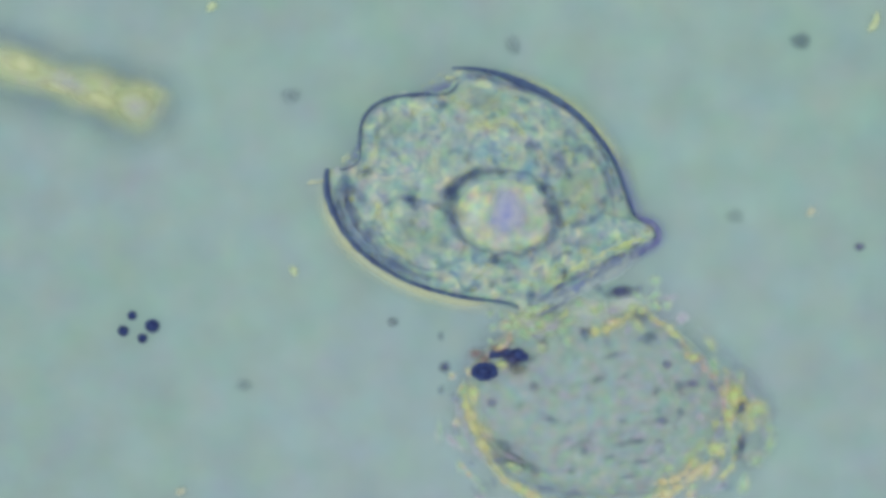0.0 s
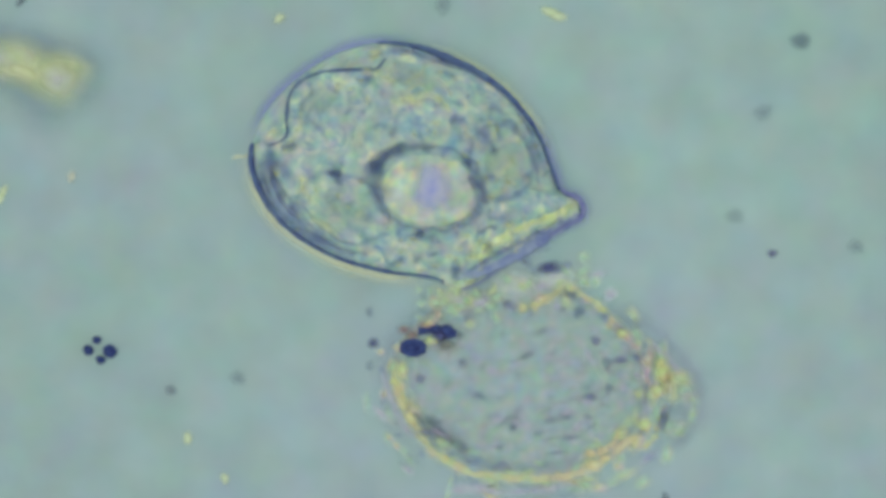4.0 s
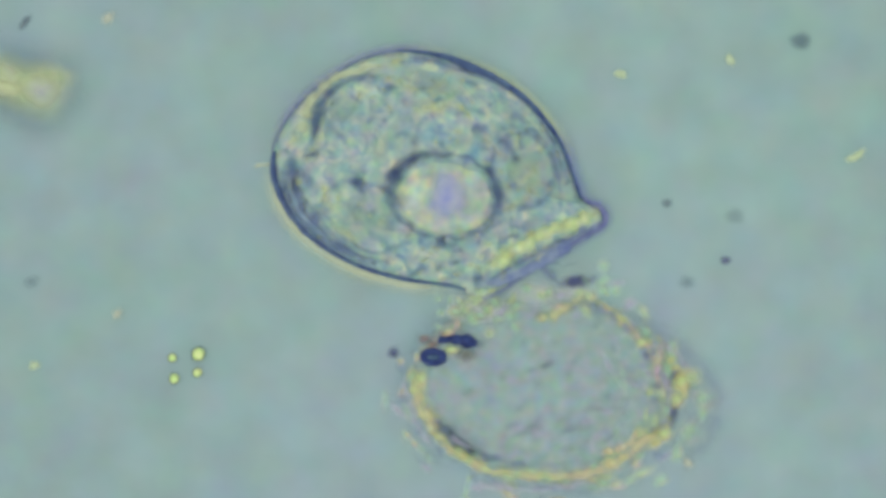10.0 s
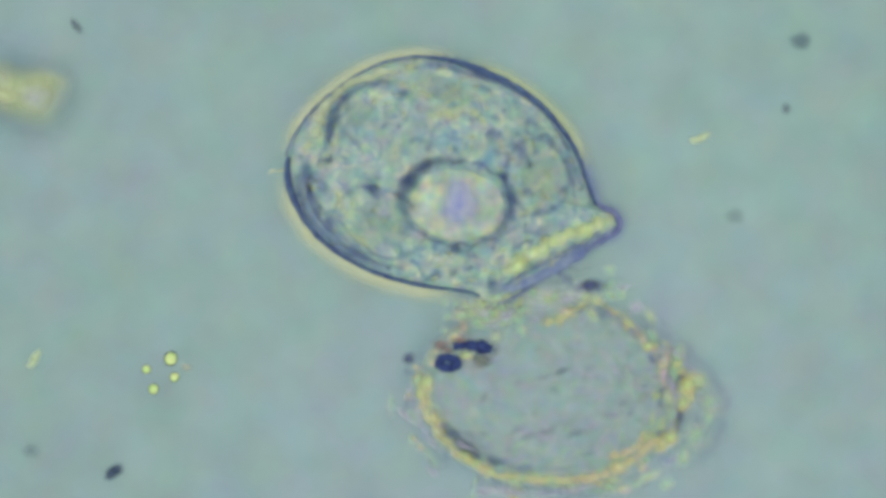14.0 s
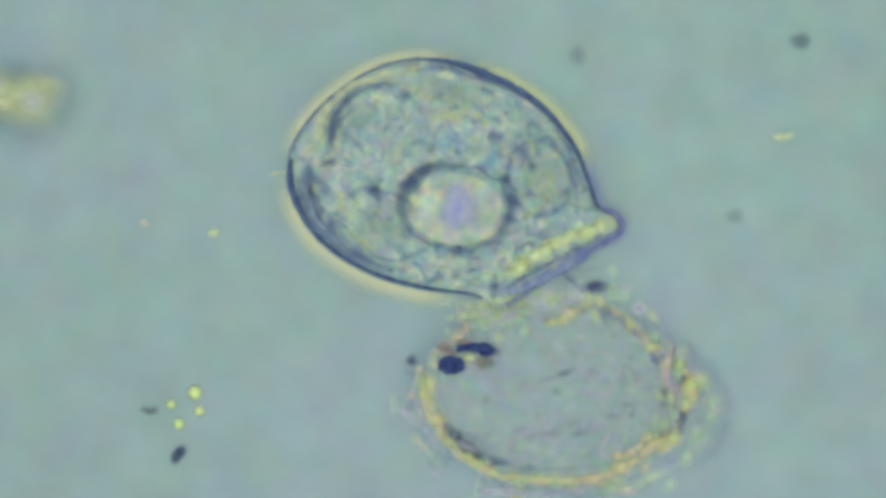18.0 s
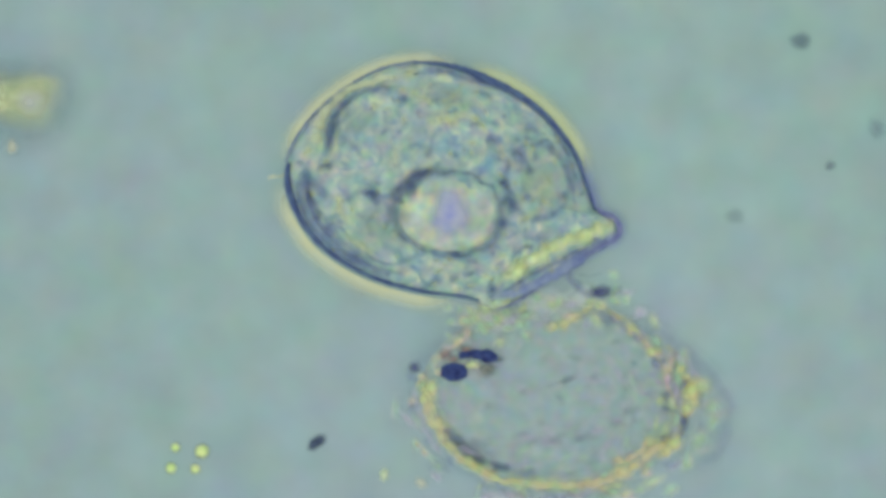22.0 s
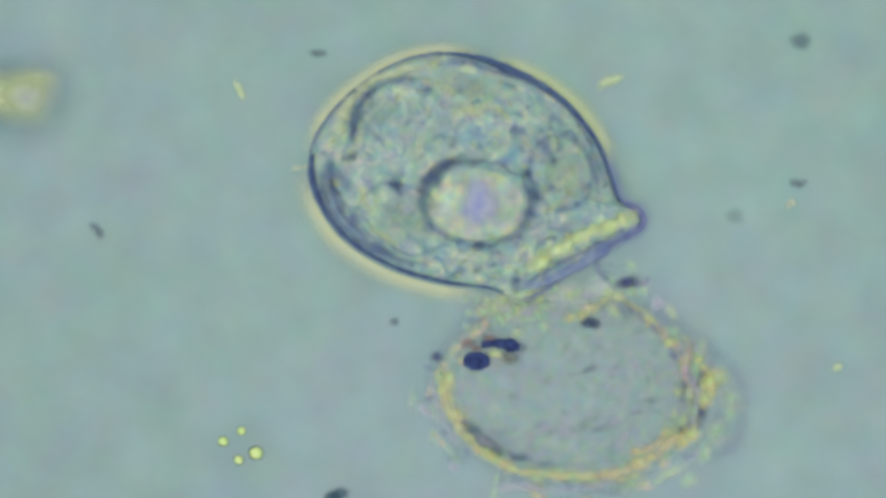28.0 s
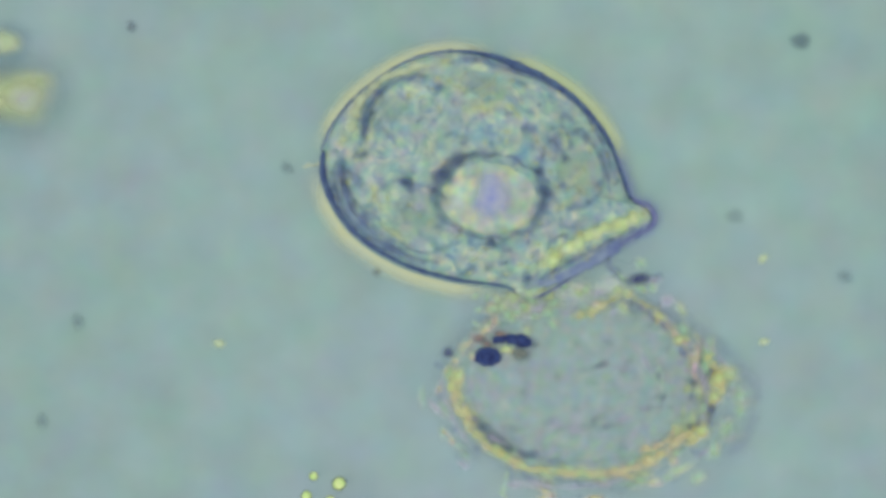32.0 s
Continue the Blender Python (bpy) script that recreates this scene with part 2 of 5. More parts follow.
def tube(line, width, z, origin, closed=True, flat=0.7, sides=8, wobble=0.0, seed=0):
    """A soft cord along a plan line; width (grid steps across) may be a number or one per sample; z likewise."""
    n = len(line)
    width = np.broadcast_to(np.asarray(width, float), (n,)).copy()
    z = np.broadcast_to(np.asarray(z, float), (n,))
    for i in range(n):
        width[i] *= 1 + wobble * noise.noise(Vector((i * 0.35, seed * 3.1, 0.7)))
    nor = normals(line, closed)
    bm = bmesh.new()
    rings = []
    for i in range(n):
        ring = []
        for k in range(sides):
            a = 2 * math.pi * k / sides
            off = nor[i] * width[i] / 2 * math.cos(a)
            zz = z[i] + width[i] / 2 * K * flat * math.sin(a)
            ring.append(bm.verts.new(W(line[i][0] + off[0], line[i][1] + off[1], zz) - origin))
        rings.append(ring)
    for i in range(n if closed else n - 1):
        a, b = rings[i], rings[(i + 1) % n]
        for k in range(sides):
            bm.faces.new((a[k], a[(k + 1) % sides], b[(k + 1) % sides], b[k]))
    if not closed:
        bm.faces.new(rings[0][::-1])
        bm.faces.new(rings[-1])
    bmesh.ops.recalc_face_normals(bm, faces=bm.faces)
    return bm


def open_below(bm, z):
    """Takes off the underside where a film lies on the glass."""
    bmesh.ops.delete(bm, geom=[f for f in bm.faces if f.normal.z < -0.5 and f.calc_center_median().z < z], context="FACES")
    return bm


def cushion(line, middle, origin, low, rim, top, steps=14, bulge=2.4, rough=0.0, seed=0):
    """A closed cushion over a plan outline: flat foot at low, edge at rim, crown at top."""
    n = len(line)
    mid = np.array(middle, float)
    bm = bmesh.new()
    rows = []
    shells = [(0.80, low)] + [(1.0, rim)] + [(s, rim + (top - rim) * (1 - s ** bulge) ** 0.75) for s in np.linspace(0.985, 0.04, steps)]
    for s, z in shells:
        row = []
        for i in range(n):
            p = mid + s * (line[i] - mid)
            dz = rough * noise.noise(Vector((p[0] * 0.06, p[1] * 0.06, seed))) * min(1, (1 - s) * 6) if z > rim else 0
            row.append(bm.verts.new(W(p[0], p[1], z + dz) - origin))
        rows.append(row)
    for a, b in zip(rows, rows[1:]):
        for i in range(n):
            bm.faces.new((a[i], a[(i + 1) % n], b[(i + 1) % n], b[i]))
    bm.faces.new(rows[0][::-1])
    bm.faces.new(rows[-1])
    bmesh.ops.recalc_face_normals(bm, faces=bm.faces)
    return bm


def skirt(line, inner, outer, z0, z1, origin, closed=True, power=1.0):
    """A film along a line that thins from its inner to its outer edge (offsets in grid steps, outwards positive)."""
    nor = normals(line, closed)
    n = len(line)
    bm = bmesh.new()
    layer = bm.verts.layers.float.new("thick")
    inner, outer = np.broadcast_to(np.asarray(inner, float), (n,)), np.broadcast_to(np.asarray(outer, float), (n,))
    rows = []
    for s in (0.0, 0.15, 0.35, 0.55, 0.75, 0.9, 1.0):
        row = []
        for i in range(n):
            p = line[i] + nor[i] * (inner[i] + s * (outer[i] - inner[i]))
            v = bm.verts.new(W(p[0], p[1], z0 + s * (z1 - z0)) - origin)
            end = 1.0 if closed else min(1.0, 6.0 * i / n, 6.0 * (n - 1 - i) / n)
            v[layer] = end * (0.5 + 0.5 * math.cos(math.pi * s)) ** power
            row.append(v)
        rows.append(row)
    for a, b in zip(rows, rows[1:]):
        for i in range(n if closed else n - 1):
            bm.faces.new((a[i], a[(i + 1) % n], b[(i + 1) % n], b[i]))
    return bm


def soft_ribbon(line, width, z, origin, seed, closed=False, sway=5.0, arch=0.0012):
    """A flattened strand, thick along its middle and thin at both edges."""
    nor = normals(line, closed)
    n = len(line)
    width, z = (np.broadcast_to(np.asarray(a, float), (n,)) for a in (width, z))
    bm = bmesh.new()
    layer = bm.verts.layers.float.new("thick")
    rows = []
    for s in (-1.0, -0.75, -0.5, -0.25, 0.0, 0.25, 0.5, 0.75, 1.0):
        row = []
        for i in range(n):
            w = width[i] * (1 + 0.6 * noise.noise(Vector((i * 0.3, seed * 1.7, 0))))
            p = line[i] + nor[i] * (s * w / 2 + sway * noise.noise(Vector((i * 0.22, seed * 2.9, 4))))
            v = bm.verts.new(W(p[0], p[1], z[i] + arch * (1 - s * s)) - origin)
            end = 1.0 if closed else min(1.0, 7.0 * i / n, 7.0 * (n - 1 - i) / n)
            v[layer] = end * (0.5 + 0.5 * math.cos(math.pi * s)) * (0.75 + 0.5 * noise.noise(Vector((i * 0.24, seed, 9))))
            row.append(v)
        rows.append(row)
    for a, b in zip(rows, rows[1:]):
        for i in range(n if closed else n - 1):
            bm.faces.new((a[i], a[(i + 1) % n], b[(i + 1) % n], b[i]))
    return bm


def lens_film(rx, ry, height, power=1.0, n=28, flatness=0.0):
    """A low soft mound, thick in the middle and thinning to nothing at its edge (grid steps)."""
    bm = bmesh.new()
    layer = bm.verts.layers.float.new("thick")
    top = bm.verts.new((0, 0, height))
    top[layer] = 1.0
    rows = []
    for s in (0.2, 0.4, 0.55, 0.7, 0.82, 0.92, 1.0):
        row = []
        for i in range(n):
            a = 2 * math.pi * i / n
            w = 1 + 0.06 * math.sin(3 * a + rx) + 0.04 * math.sin(5 * a + ry)
            v = bm.verts.new((rx * K * s * w * math.cos(a), ry * K * s * w * math.sin(a), height * (1 - s * s)))
            u = max(0.0, (s - flatness) / (1 - flatness))
            v[layer] = (0.5 + 0.5 * math.cos(math.pi * u)) ** power
            row.append(v)
        rows.append(row)
    for i in range(n):
        bm.faces.new((top, rows[0][i], rows[0][(i + 1) % n]))
        for a, b in zip(rows, rows[1:]):
            bm.faces.new((a[i], b[i], b[(i + 1) % n], a[(i + 1) % n]))
    bmesh.ops.recalc_face_normals(bm, faces=bm.faces)
    return bm


def pebble(rx, ry, rz, seed=0, lump=0.2, level=2):
    """An uneven rounded grain (grid steps)."""
    bm = bmesh.new()
    bmesh.ops.create_icosphere(bm, subdivisions=level, radius=1.0)
    for v in bm.verts:
        f = 1 + lump * noise.noise(v.co * 1.4 + Vector((seed * 2.3, seed, 0)))
        v.co = Vector((v.co.x * rx * f, v.co.y * ry * f, v.co.z * rz * f)) * K
    return bm


def mesh_of(bm, material):
    me = bpy.data.meshes.new("grain")
    bm.to_mesh(me)
    bm.free()
    for p in me.polygons:
        p.use_smooth = True
    me.materials.append(material)
    return me


# ---- the slide ----
def build_slide(wide=0.64, deep=0.42, thick=0.012, corner=0.012):
    """A glass plate: top sheet with rounded corners and its cut edges."""
    bm = bmesh.new()
    rim = []
    for cx, cy, a0 in ((1, 1, 0), (-1, 1, 90), (-1, -1, 180), (1, -1, 270)):
        for k in range(7):
            a = radians(a0 + 15 * k)
            rim.append((cx * (wide / 2 - corner) + corner * math.cos(a), cy * (deep / 2 - corner) + corner * math.sin(a)))
    top = [bm.verts.new((x, y, 0)) for x, y in rim]
    low = [bm.verts.new((x, y, -thick)) for x, y in rim]
    bm.faces.new(top)
    for i in range(len(rim)):
        k = (i + 1) % len(rim)
        bm.faces.new((top[i], low[i], low[k], top[k]))
    return bm


slide = part("ground", build_slide(), M_slide, None)
for face in slide.data.polygons:
    face.use_smooth = False
tagged(slide, "pale blue-green glass slide, evenly lit from below", "slide", kind="structure")


# ---- the full cell ----
def build_cell():
    base = W(770, 300, 0)
    thing = new("shelled_amoeba")
    thing.location = base
    tagged(thing, "translucent egg-shaped amoeba, dark blue rim, bright round vacuole", "amoeba")
    o = base
    # the egg: blunt end, lower side, mouth tip, knob, upper side
    whole = curve([(471, 282), (484, 342), (530, 410), (610, 463), (700, 492), (790, 505), (840, 520), (875, 509), (940, 468), (1020, 413), (1048, 400), (1061, 384), (1053, 365),
                   (1036, 357), (1022, 346), (1004, 296), (980, 238), (926, 172), (868, 132), (832, 116), (775, 93), (700, 85), (620, 106), (541, 160), (490, 222)], 240)
    main = whole
    fold_at = [(469, 268), (512, 261), (532, 248), (534, 214), (540, 180), (561, 150), (601, 133), (650, 129), (690, 128), (712, 82), (640, 60), (440, 120), (420, 260)]
    crown = open_below(cushion(whole, (765, 300), o, 0.0006, 0.013, 0.036, rough=0.0014, steps=44), 0.002)
    outer = crown.copy()
    for bm, keep in ((crown, False), (outer, True)):
        gone = []
        for f in bm.faces:
            c = f.calc_center_median() + o
            if c.z < 0.0125 and not keep:      # the side wall goes with its upper edge
                c = max((v.co for v in f.verts), key=lambda co: co.z) + o
            k = HIGH / (HIGH - c.z) / K
            if inside(784 + c.x * k, 441 - c.y * k, fold_at) != keep or (keep and c.z < 0.0078):
                gone.append(f)
        bmesh.ops.delete(bm, geom=gone, context="FACES")
    body = part("body", crown, M_body, thing, "granular grey-green cell body")
    crescent = part("crescent_membrane", outer, M_pocket, thing, "pale membrane at the blunt end that unfolds")
    # pellicle coloured with refraction's dark rim, thick on the upper right and lower left
    edge = stretch(whole, (476, 262), (815, 511), 90, -4)
    wide = np.interp(np.linspace(0, 1, 90), [0, .12, .3, .5, .75, 1], [7, 12, 10, 8, 6, 4])
    part("pellicle", tube(edge, wide, 0.0172, o, False, wobble=0.35, seed=1), M_wall, thing, "dark blue edge of the cell")
    edge = stretch(whole, (1021, 348), (700, 85), 90, -1)
    wide = np.interp(np.linspace(0, 1, 90), [0, .2, .45, .72, .85, 1], [6, 7, 9, 15, 8, 4])
    part("pellicle", tube(edge, wide, 0.0172, o, False, wobble=0.3, seed=2), M_wall, thing, "dark blue edge of the cell")
    # second thin line inside the lower edge
    for pts, w in (([(505, 300), (520, 350), (548, 392), (590, 428), (640, 452), (690, 462)], 5), ([(952, 236), (972, 275), (981, 315), (984, 345)], 4),
                   ([(560, 350), (580, 395), (625, 432), (660, 446)], 4)):
        ln = curve(pts, 40, False)
        part("inner_line", soft_ribbon(ln, 2.6 * w, 0.0009 + height_at(ln, main), o, len(pts) + w, False, 4.0, 0.0006), M_cortex, thing)
    for pts, w in (([(490, 275), (496, 330), (518, 378), (552, 412), (600, 440), (660, 466)], 32), ([(700, 100), (760, 104), (820, 122), (880, 146), (925, 178), (958, 220), (980, 270), (996, 320)], 24)):
        ln = curve(pts, 60, False)
        part("cortex", soft_ribbon(ln, w, 0.001 + height_at(ln, main), o, w, False, 4.0, 0.0006), M_cortex, thing)
    # round clear lobes beside the vacuole, each with a faint outline
    for cx, cy, rx, ry, turn in ((918, 298, 54, 68, -20), (638, 380, 84, 58, 25)):
        a = np.linspace(0, 2 * math.pi, 60, endpoint=False)
        u, v = rx * np.cos(a), ry * np.sin(a)
        c, d = math.cos(radians(turn)), math.sin(radians(turn))
        ln = np.stack([cx + c * u - d * v, cy + d * u + c * v], 1)
        part("lobe_outline", soft_ribbon(ln, 13, 0.001 + height_at(ln, main), o, cx, True, 5.0, 0.0005), M_trace, thing)
    # crescent membrane that unfolds at the blunt end
    ln = stretch(whole, (704, 85), (475, 266), 70)
    crescent_edge = part("crescent_edge", tube(ln, 5.5, 0.0165, o, False, wobble=0.4, seed=4), M_crescent, thing, "violet-blue thin edge")
    # pale highlight beside the fold, painted as a yellow ribbon
    glow = curve([(520, 250), (528, 218), (540, 182), (566, 148), (606, 126), (652, 112), (690, 104)], 60, False)
    fold_gleam = part("fold_gleam", soft_ribbon(glow, np.interp(np.linspace(0, 1, 60), [0, .3, .6, 1], [60, 48, 22, 32]), 0.0018 + height_at(glow, whole), o, 15, False, 5.0, 0.0008), M_gleam, thing, "pale yellow strip along the fold")
    fold = curve([(676, 124), (650, 130), (612, 137), (581, 154), (560, 182), (549, 214), (544, 246)], 60, False)
    folds = [part("fold", soft_ribbon(fold, np.interp(np.linspace(0, 1, 60), [0, .2, .5, .8, 1], [10, 15, 13, 20, 14]), 0.0026 + height_at(fold, whole), o, 5, False, 4.0, 0.0008), M_ring, thing, "dark crease")]
    fold = curve([(552, 254), (549, 232), (550, 206), (556, 184), (568, 166), (592, 149)], 40, False)
    folds.append(part("fold", soft_ribbon(fold, np.interp(np.linspace(0, 1, 40), [0, .3, .7, 1], [18, 26, 22, 14]), 0.003 + height_at(fold, whole), o, 19, False, 3.0, 0.0006), M_ring, thing, "dark crease"))
    edge = curve([(500, 266), (520, 260), (534, 246), (534, 215), (539, 180), (560, 152), (600, 136), (650, 132), (690, 131), (709, 112)], 60, False)
    fold_edge = part("fold_edge", tube(edge, np.interp(np.linspace(0, 1, 60), [0, .1, .3, .8, 1], [3, 4, 6, 6, 3]), 0.0014 + height_at(edge, whole), o, False, wobble=0.3, seed=14), M_fold, thing, "dark edge of the open fold")
    # mouth rim with knob
    ridge = curve([(848, 476), (872, 462), (905, 438), (945, 415), (985, 398), (1020, 385), (1040, 378), (1058, 374)], 60, False)
    rim = part("mouth_rim", soft_ribbon(ridge, np.interp(np.linspace(0, 1, 60), [0, .2, .5, .8, 1], [34, 42, 42, 46, 56]), 0.0016 + height_at(ridge, main), o, 6, False, 6.0, 0.0016), M_yellow, thing,
         "bright yellow-green rim of the mouth")
    lip = curve([(835, 505), (872, 492), (912, 474), (955, 450), (1000, 420), (1040, 398), (1058, 386)], 60, False)
    part("lip", tube(lip, np.interp(np.linspace(0, 1, 60), [0, .15, .5, .85, 1], [8, 22, 32, 30, 14]), 0.0004 + height_at(lip, main), o, False, flat=0.3, wobble=0.35, seed=7), M_lip, thing,
         "violet-blue lip of the mouth")
    ln = curve([(848, 498), (894, 470), (950, 441), (1013, 406), (1040, 392)], 50, False)
    part("mouth_line", soft_ribbon(ln, np.interp(np.linspace(0, 1, 50), [0, .3, .7, 1], [10, 16, 15, 10]), 0.0022 + height_at(ln, main), o, 61, False, 3.0, 0.0006), M_mouth, thing, "dark violet line of the mouth")
    ln = curve([(838, 510), (880, 497), (930, 475), (985, 445), (1030, 412)], 50, False)
    veil = part("lip_veil", soft_ribbon(ln, 34, 0.0034 + height_at(ln, main), o, 62, False, 4.0, 0.0006), M_veil, thing, "pale slime strip over the lip")
    nub = part("lower_nub", lens_film(32, 18, 0.0012, n=20), M_rim_green, thing, "small yellow-green nub")
    nub.matrix_basis = Matrix.Translation(W(846, 512, 0.0215) - o) @ pose(0, 0, 0, 0, 0, 12)
    ln = stretch(whole, (846, 519), (1021, 348), 70, 3)
    part("lip_edge", tube(ln, np.interp(np.linspace(0, 1, 70), [0, .3, .7, .85, 1], [3, 4, 5, 12, 9]), 0.0165, o, False, wobble=0.35, seed=8), M_lip_edge, thing)
    # bright optical halo and violet colour fringe, painted as fading films outside the edge
    lower_halo = part("outer_coat", skirt(stretch(whole, (471, 282), (790, 505), 70), 3, -36, 0.0125, 0.003, o, False, 1.3), M_halo_whisker, thing, "faint cream painted halo")
    right_halo = part("outer_coat", skirt(stretch(whole, (1005, 290), (790, 95), 70), 3, -30, 0.0125, 0.003, o, False, 1.2), M_halo_bright, thing, "faint cream painted halo")
    upper_halo = part("outer_coat", skirt(stretch(whole, (790, 95), (474, 272), 70), 3, -26, 0.0125, 0.003, o, False, 1.3), M_halo_whisker, thing, "faint cream painted halo")
    part("violet_fringe", skirt(stretch(whole, (930, 476), (975, 215), 90), 2, -24, 0.012, 0.004, o, False), M_violet, thing, "faint violet fringe")
    upper_fringe = part("violet_fringe", skirt(stretch(whole, (760, 92), (480, 258), 70), 0, -22, 0.0122, 0.004, o, False), M_violet, thing, "faint violet fringe")
    ln = curve([(438, 292), (450, 288), (462, 287), (478, 284)], 20, False)
    part("whisker", soft_ribbon(ln, 9, 0.009, o, 31, False, 2.0, 0.0006), M_halo_whisker, thing)
    # vacuole
    vac = curve([(690, 350), (694, 312), (716, 288), (748, 277), (790, 276), (828, 288), (856, 312), (868, 345), (858, 380), (828, 402), (786, 410), (744, 402), (710, 384)], 80)
    vacuole = part("vacuole", open_below(cushion(vac, (779, 343), o, 0.022, 0.0335, 0.0395, steps=10), 0.024), M_vac, thing, "bright clear round vacuole")
    wedge = lens_film(52, 72, 0.0015, flatness=0.1)
    for v in wedge.verts:
        v.co.x *= 0.9 - 0.5 * v.co.y / (72 * K)
    core = part("core", wedge, M_core, vacuole, "lavender heart of the vacuole")
    core.location = W(782, 340, 0.0393) - o
    wall = curve([(684, 352), (687, 308), (712, 281), (748, 270), (792, 269), (833, 281), (863, 308), (875, 346), (864, 385), (832, 409), (786, 417), (742, 410), (704, 388)], 110)
    ang = np.linspace(0, 1, 110, endpoint=False)
    thick = np.interp(ang, [0, .10, .22, .32, .45, .55, .66, .8, .92, 1], [16, 20, 12, 5, 5, 16, 9, 5, 6, 16])
    part("vacuole_wall", soft_ribbon(wall, 2.1 * thick - 1, 0.0372, o, 9, True, 8.0, 0.0008), M_ring, vacuole, "dark uneven ring round the vacuole")
    # pale smooth region by the mouth and at the lower left
    for cx, cy, rx, ry in ((915, 300, 62, 58), (640, 385, 85, 48), (600, 190, 40, 34), (760, 150, 60, 30)):
        p = part("clear_patch", lens_film(rx, ry, 0.0012, flatness=0.3), M_patch, thing)
        p.location = W(cx, cy, surface(cx, cy, main) + 0.0002) - o
    # mottled blue thickening inside the blunt edge
    for cx, cy, rx, ry, turn in ((506, 296, 21, 36, 5), (518, 342, 22, 40, 22), (548, 392, 22, 34, 42), (536, 318, 16, 24, 20), (596, 434, 16, 36, 62)):
        p = part("blue_mottle", lens_film(rx, ry, 0.0006, n=20), M_cortex, thing)
        p.matrix_basis = Matrix.Translation(W(cx, cy, surface(cx, cy, main) + 0.0016) - o) @ pose(0, 0, 0, 0, 0, turn)
    # dark patches against the vacuole
    for cx, cy, rx, ry, turn in ((693, 306, 22, 28, -30), (871, 334, 15, 26, 20), (625, 317, 19, 11, 10), (772, 426, 16, 14, 0), (716, 283, 26, 13, 35), (858, 300, 16, 12, -40),
                               (503, 296, 15, 9, 80), (512, 330, 13, 9, 60), (530, 356, 12, 8, 50), (522, 305, 9, 8, 0), (545, 268, 12, 7, 20), (550, 375, 11, 7, 45)):
        small = rx < 16 and cx < 560
        p = part("dark_patch", lens_film(rx * (1.5 if small else 1), ry * (1.4 if small else 1), 0.0006, n=18, flatness=0.1), M_soft_dark if small else M_ring, thing)
        p.matrix_basis = Matrix.Translation(W(cx, cy, surface(cx, cy, main) + 0.0014) - o) @ pose(0, 0, 0, 0, 0, turn)
    # fine wrinkles that wander over the surface
    wrng = random.Random(23)
    for g in range(46):
        a, s = wrng.uniform(0, 2 * math.pi), math.sqrt(wrng.uniform(0.12, 1)) * 0.86
        x, y = np.array((765, 300)) + s * (main[int(a / (2 * math.pi) * 239)] - np.array((765, 300)))
        if (x - 779) ** 2 / 125 ** 2 + (y - 343) ** 2 / 100 ** 2 < 1:
            continue
        turn, bend = math.atan2(y - 300, x - 765) + math.pi / 2 + wrng.uniform(-0.5, 0.5), wrng.uniform(-0.8, 0.8)
        pts = [(x, y)]
        for k in range(4):
            step = wrng.uniform(10, 17)
            pts.append((pts[-1][0] + step * math.cos(turn), pts[-1][1] + step * math.sin(turn)))
            turn += bend * 0.5 + wrng.uniform(-0.4, 0.4)
        ln = curve(pts, 24, False)
        part("wrinkle", soft_ribbon(ln, wrng.uniform(13, 21), 0.0012 + height_at(ln, main), o, 50 + g, False, 3.0, 0.0006), (M_trace, M_soft_pale, M_gleam_faint)[g % 3], thing)
    # granules, dark and pale, half sunk in the surface
    rng = random.Random(5)
    dark = [mesh_of(lens_film(10 + 3 * k, 8 + 2 * k, 0.0006, n=12), M_soft_dark) for k in range(3)]
    pale = [mesh_of(lens_film(9 + 3 * k, 7 + 2 * k, 0.0006, n=12), M_soft_pale) for k in range(3)]

    def sow(cx, cy, kind, grow):
        h = surface(cx, cy, main)
        e = 6.0
        gx = (surface(cx + e, cy, main) - surface(cx - e, cy, main)) / (2 * e * K)
        gy = -(surface(cx, cy + e, main) - surface(cx, cy - e, main)) / (2 * e * K)
        tilt = Vector((-gx, -gy, 1)).to_track_quat("Z", "Y").to_matrix().to_4x4()
        shared("granule", rng.choice(kind), thing, Matrix.Translation(W(cx, cy, h + 0.0007) - o) @ tilt @ pose(0, 0, 0, 0, 0, rng.uniform(0, 180))
               @ Matrix.Diagonal((grow * rng.uniform(0.8, 1.5), grow, 1, 1)))

    named = [(565, 200, 0), (625, 320, 0), (632, 326, 0), (520, 298, 0), (497, 330, 0), (548, 268, 0), (535, 272, 0), (508, 247, 1), (515, 243, 1), (690, 104, 1), (880, 435, 1),
             (740, 435, 1), (742, 455, 1), (870, 462, 1), (690, 300, 0), (672, 330, 0), (858, 330, 0), (795, 428, 0), (775, 425, 0), (905, 275, 0), (930, 410, 1), (512, 320, 0),
             (505, 345, 0), (528, 365, 0), (735, 478, 1), (800, 480, 1), (845, 450, 1), (760, 100, 0), (820, 118, 0), (858, 508, 1), (864, 505, 1)]
    for cx, cy, kind in named:
        sow(cx, cy, pale if kind else dark, 1.15)
    count = 0
    while count < 140:
        a, s = rng.uniform(0, 2 * math.pi), math.sqrt(rng.random()) * 0.96
        i = int(a / (2 * math.pi) * 220)
        p = np.array((765, 300)) + s * (main[i] - np.array((765, 300)))
        if (p[0] - 779) ** 2 / 98 ** 2 + (p[1] - 343) ** 2 / 78 ** 2 < 1:
            continue
        if p[1] > 350 and p[0] < 720 and rng.random() < 0.6:
            continue
        count += 1
        sow(p[0], p[1], dark if rng.random() < 0.5 else pale, rng.uniform(0.45, 1.05))
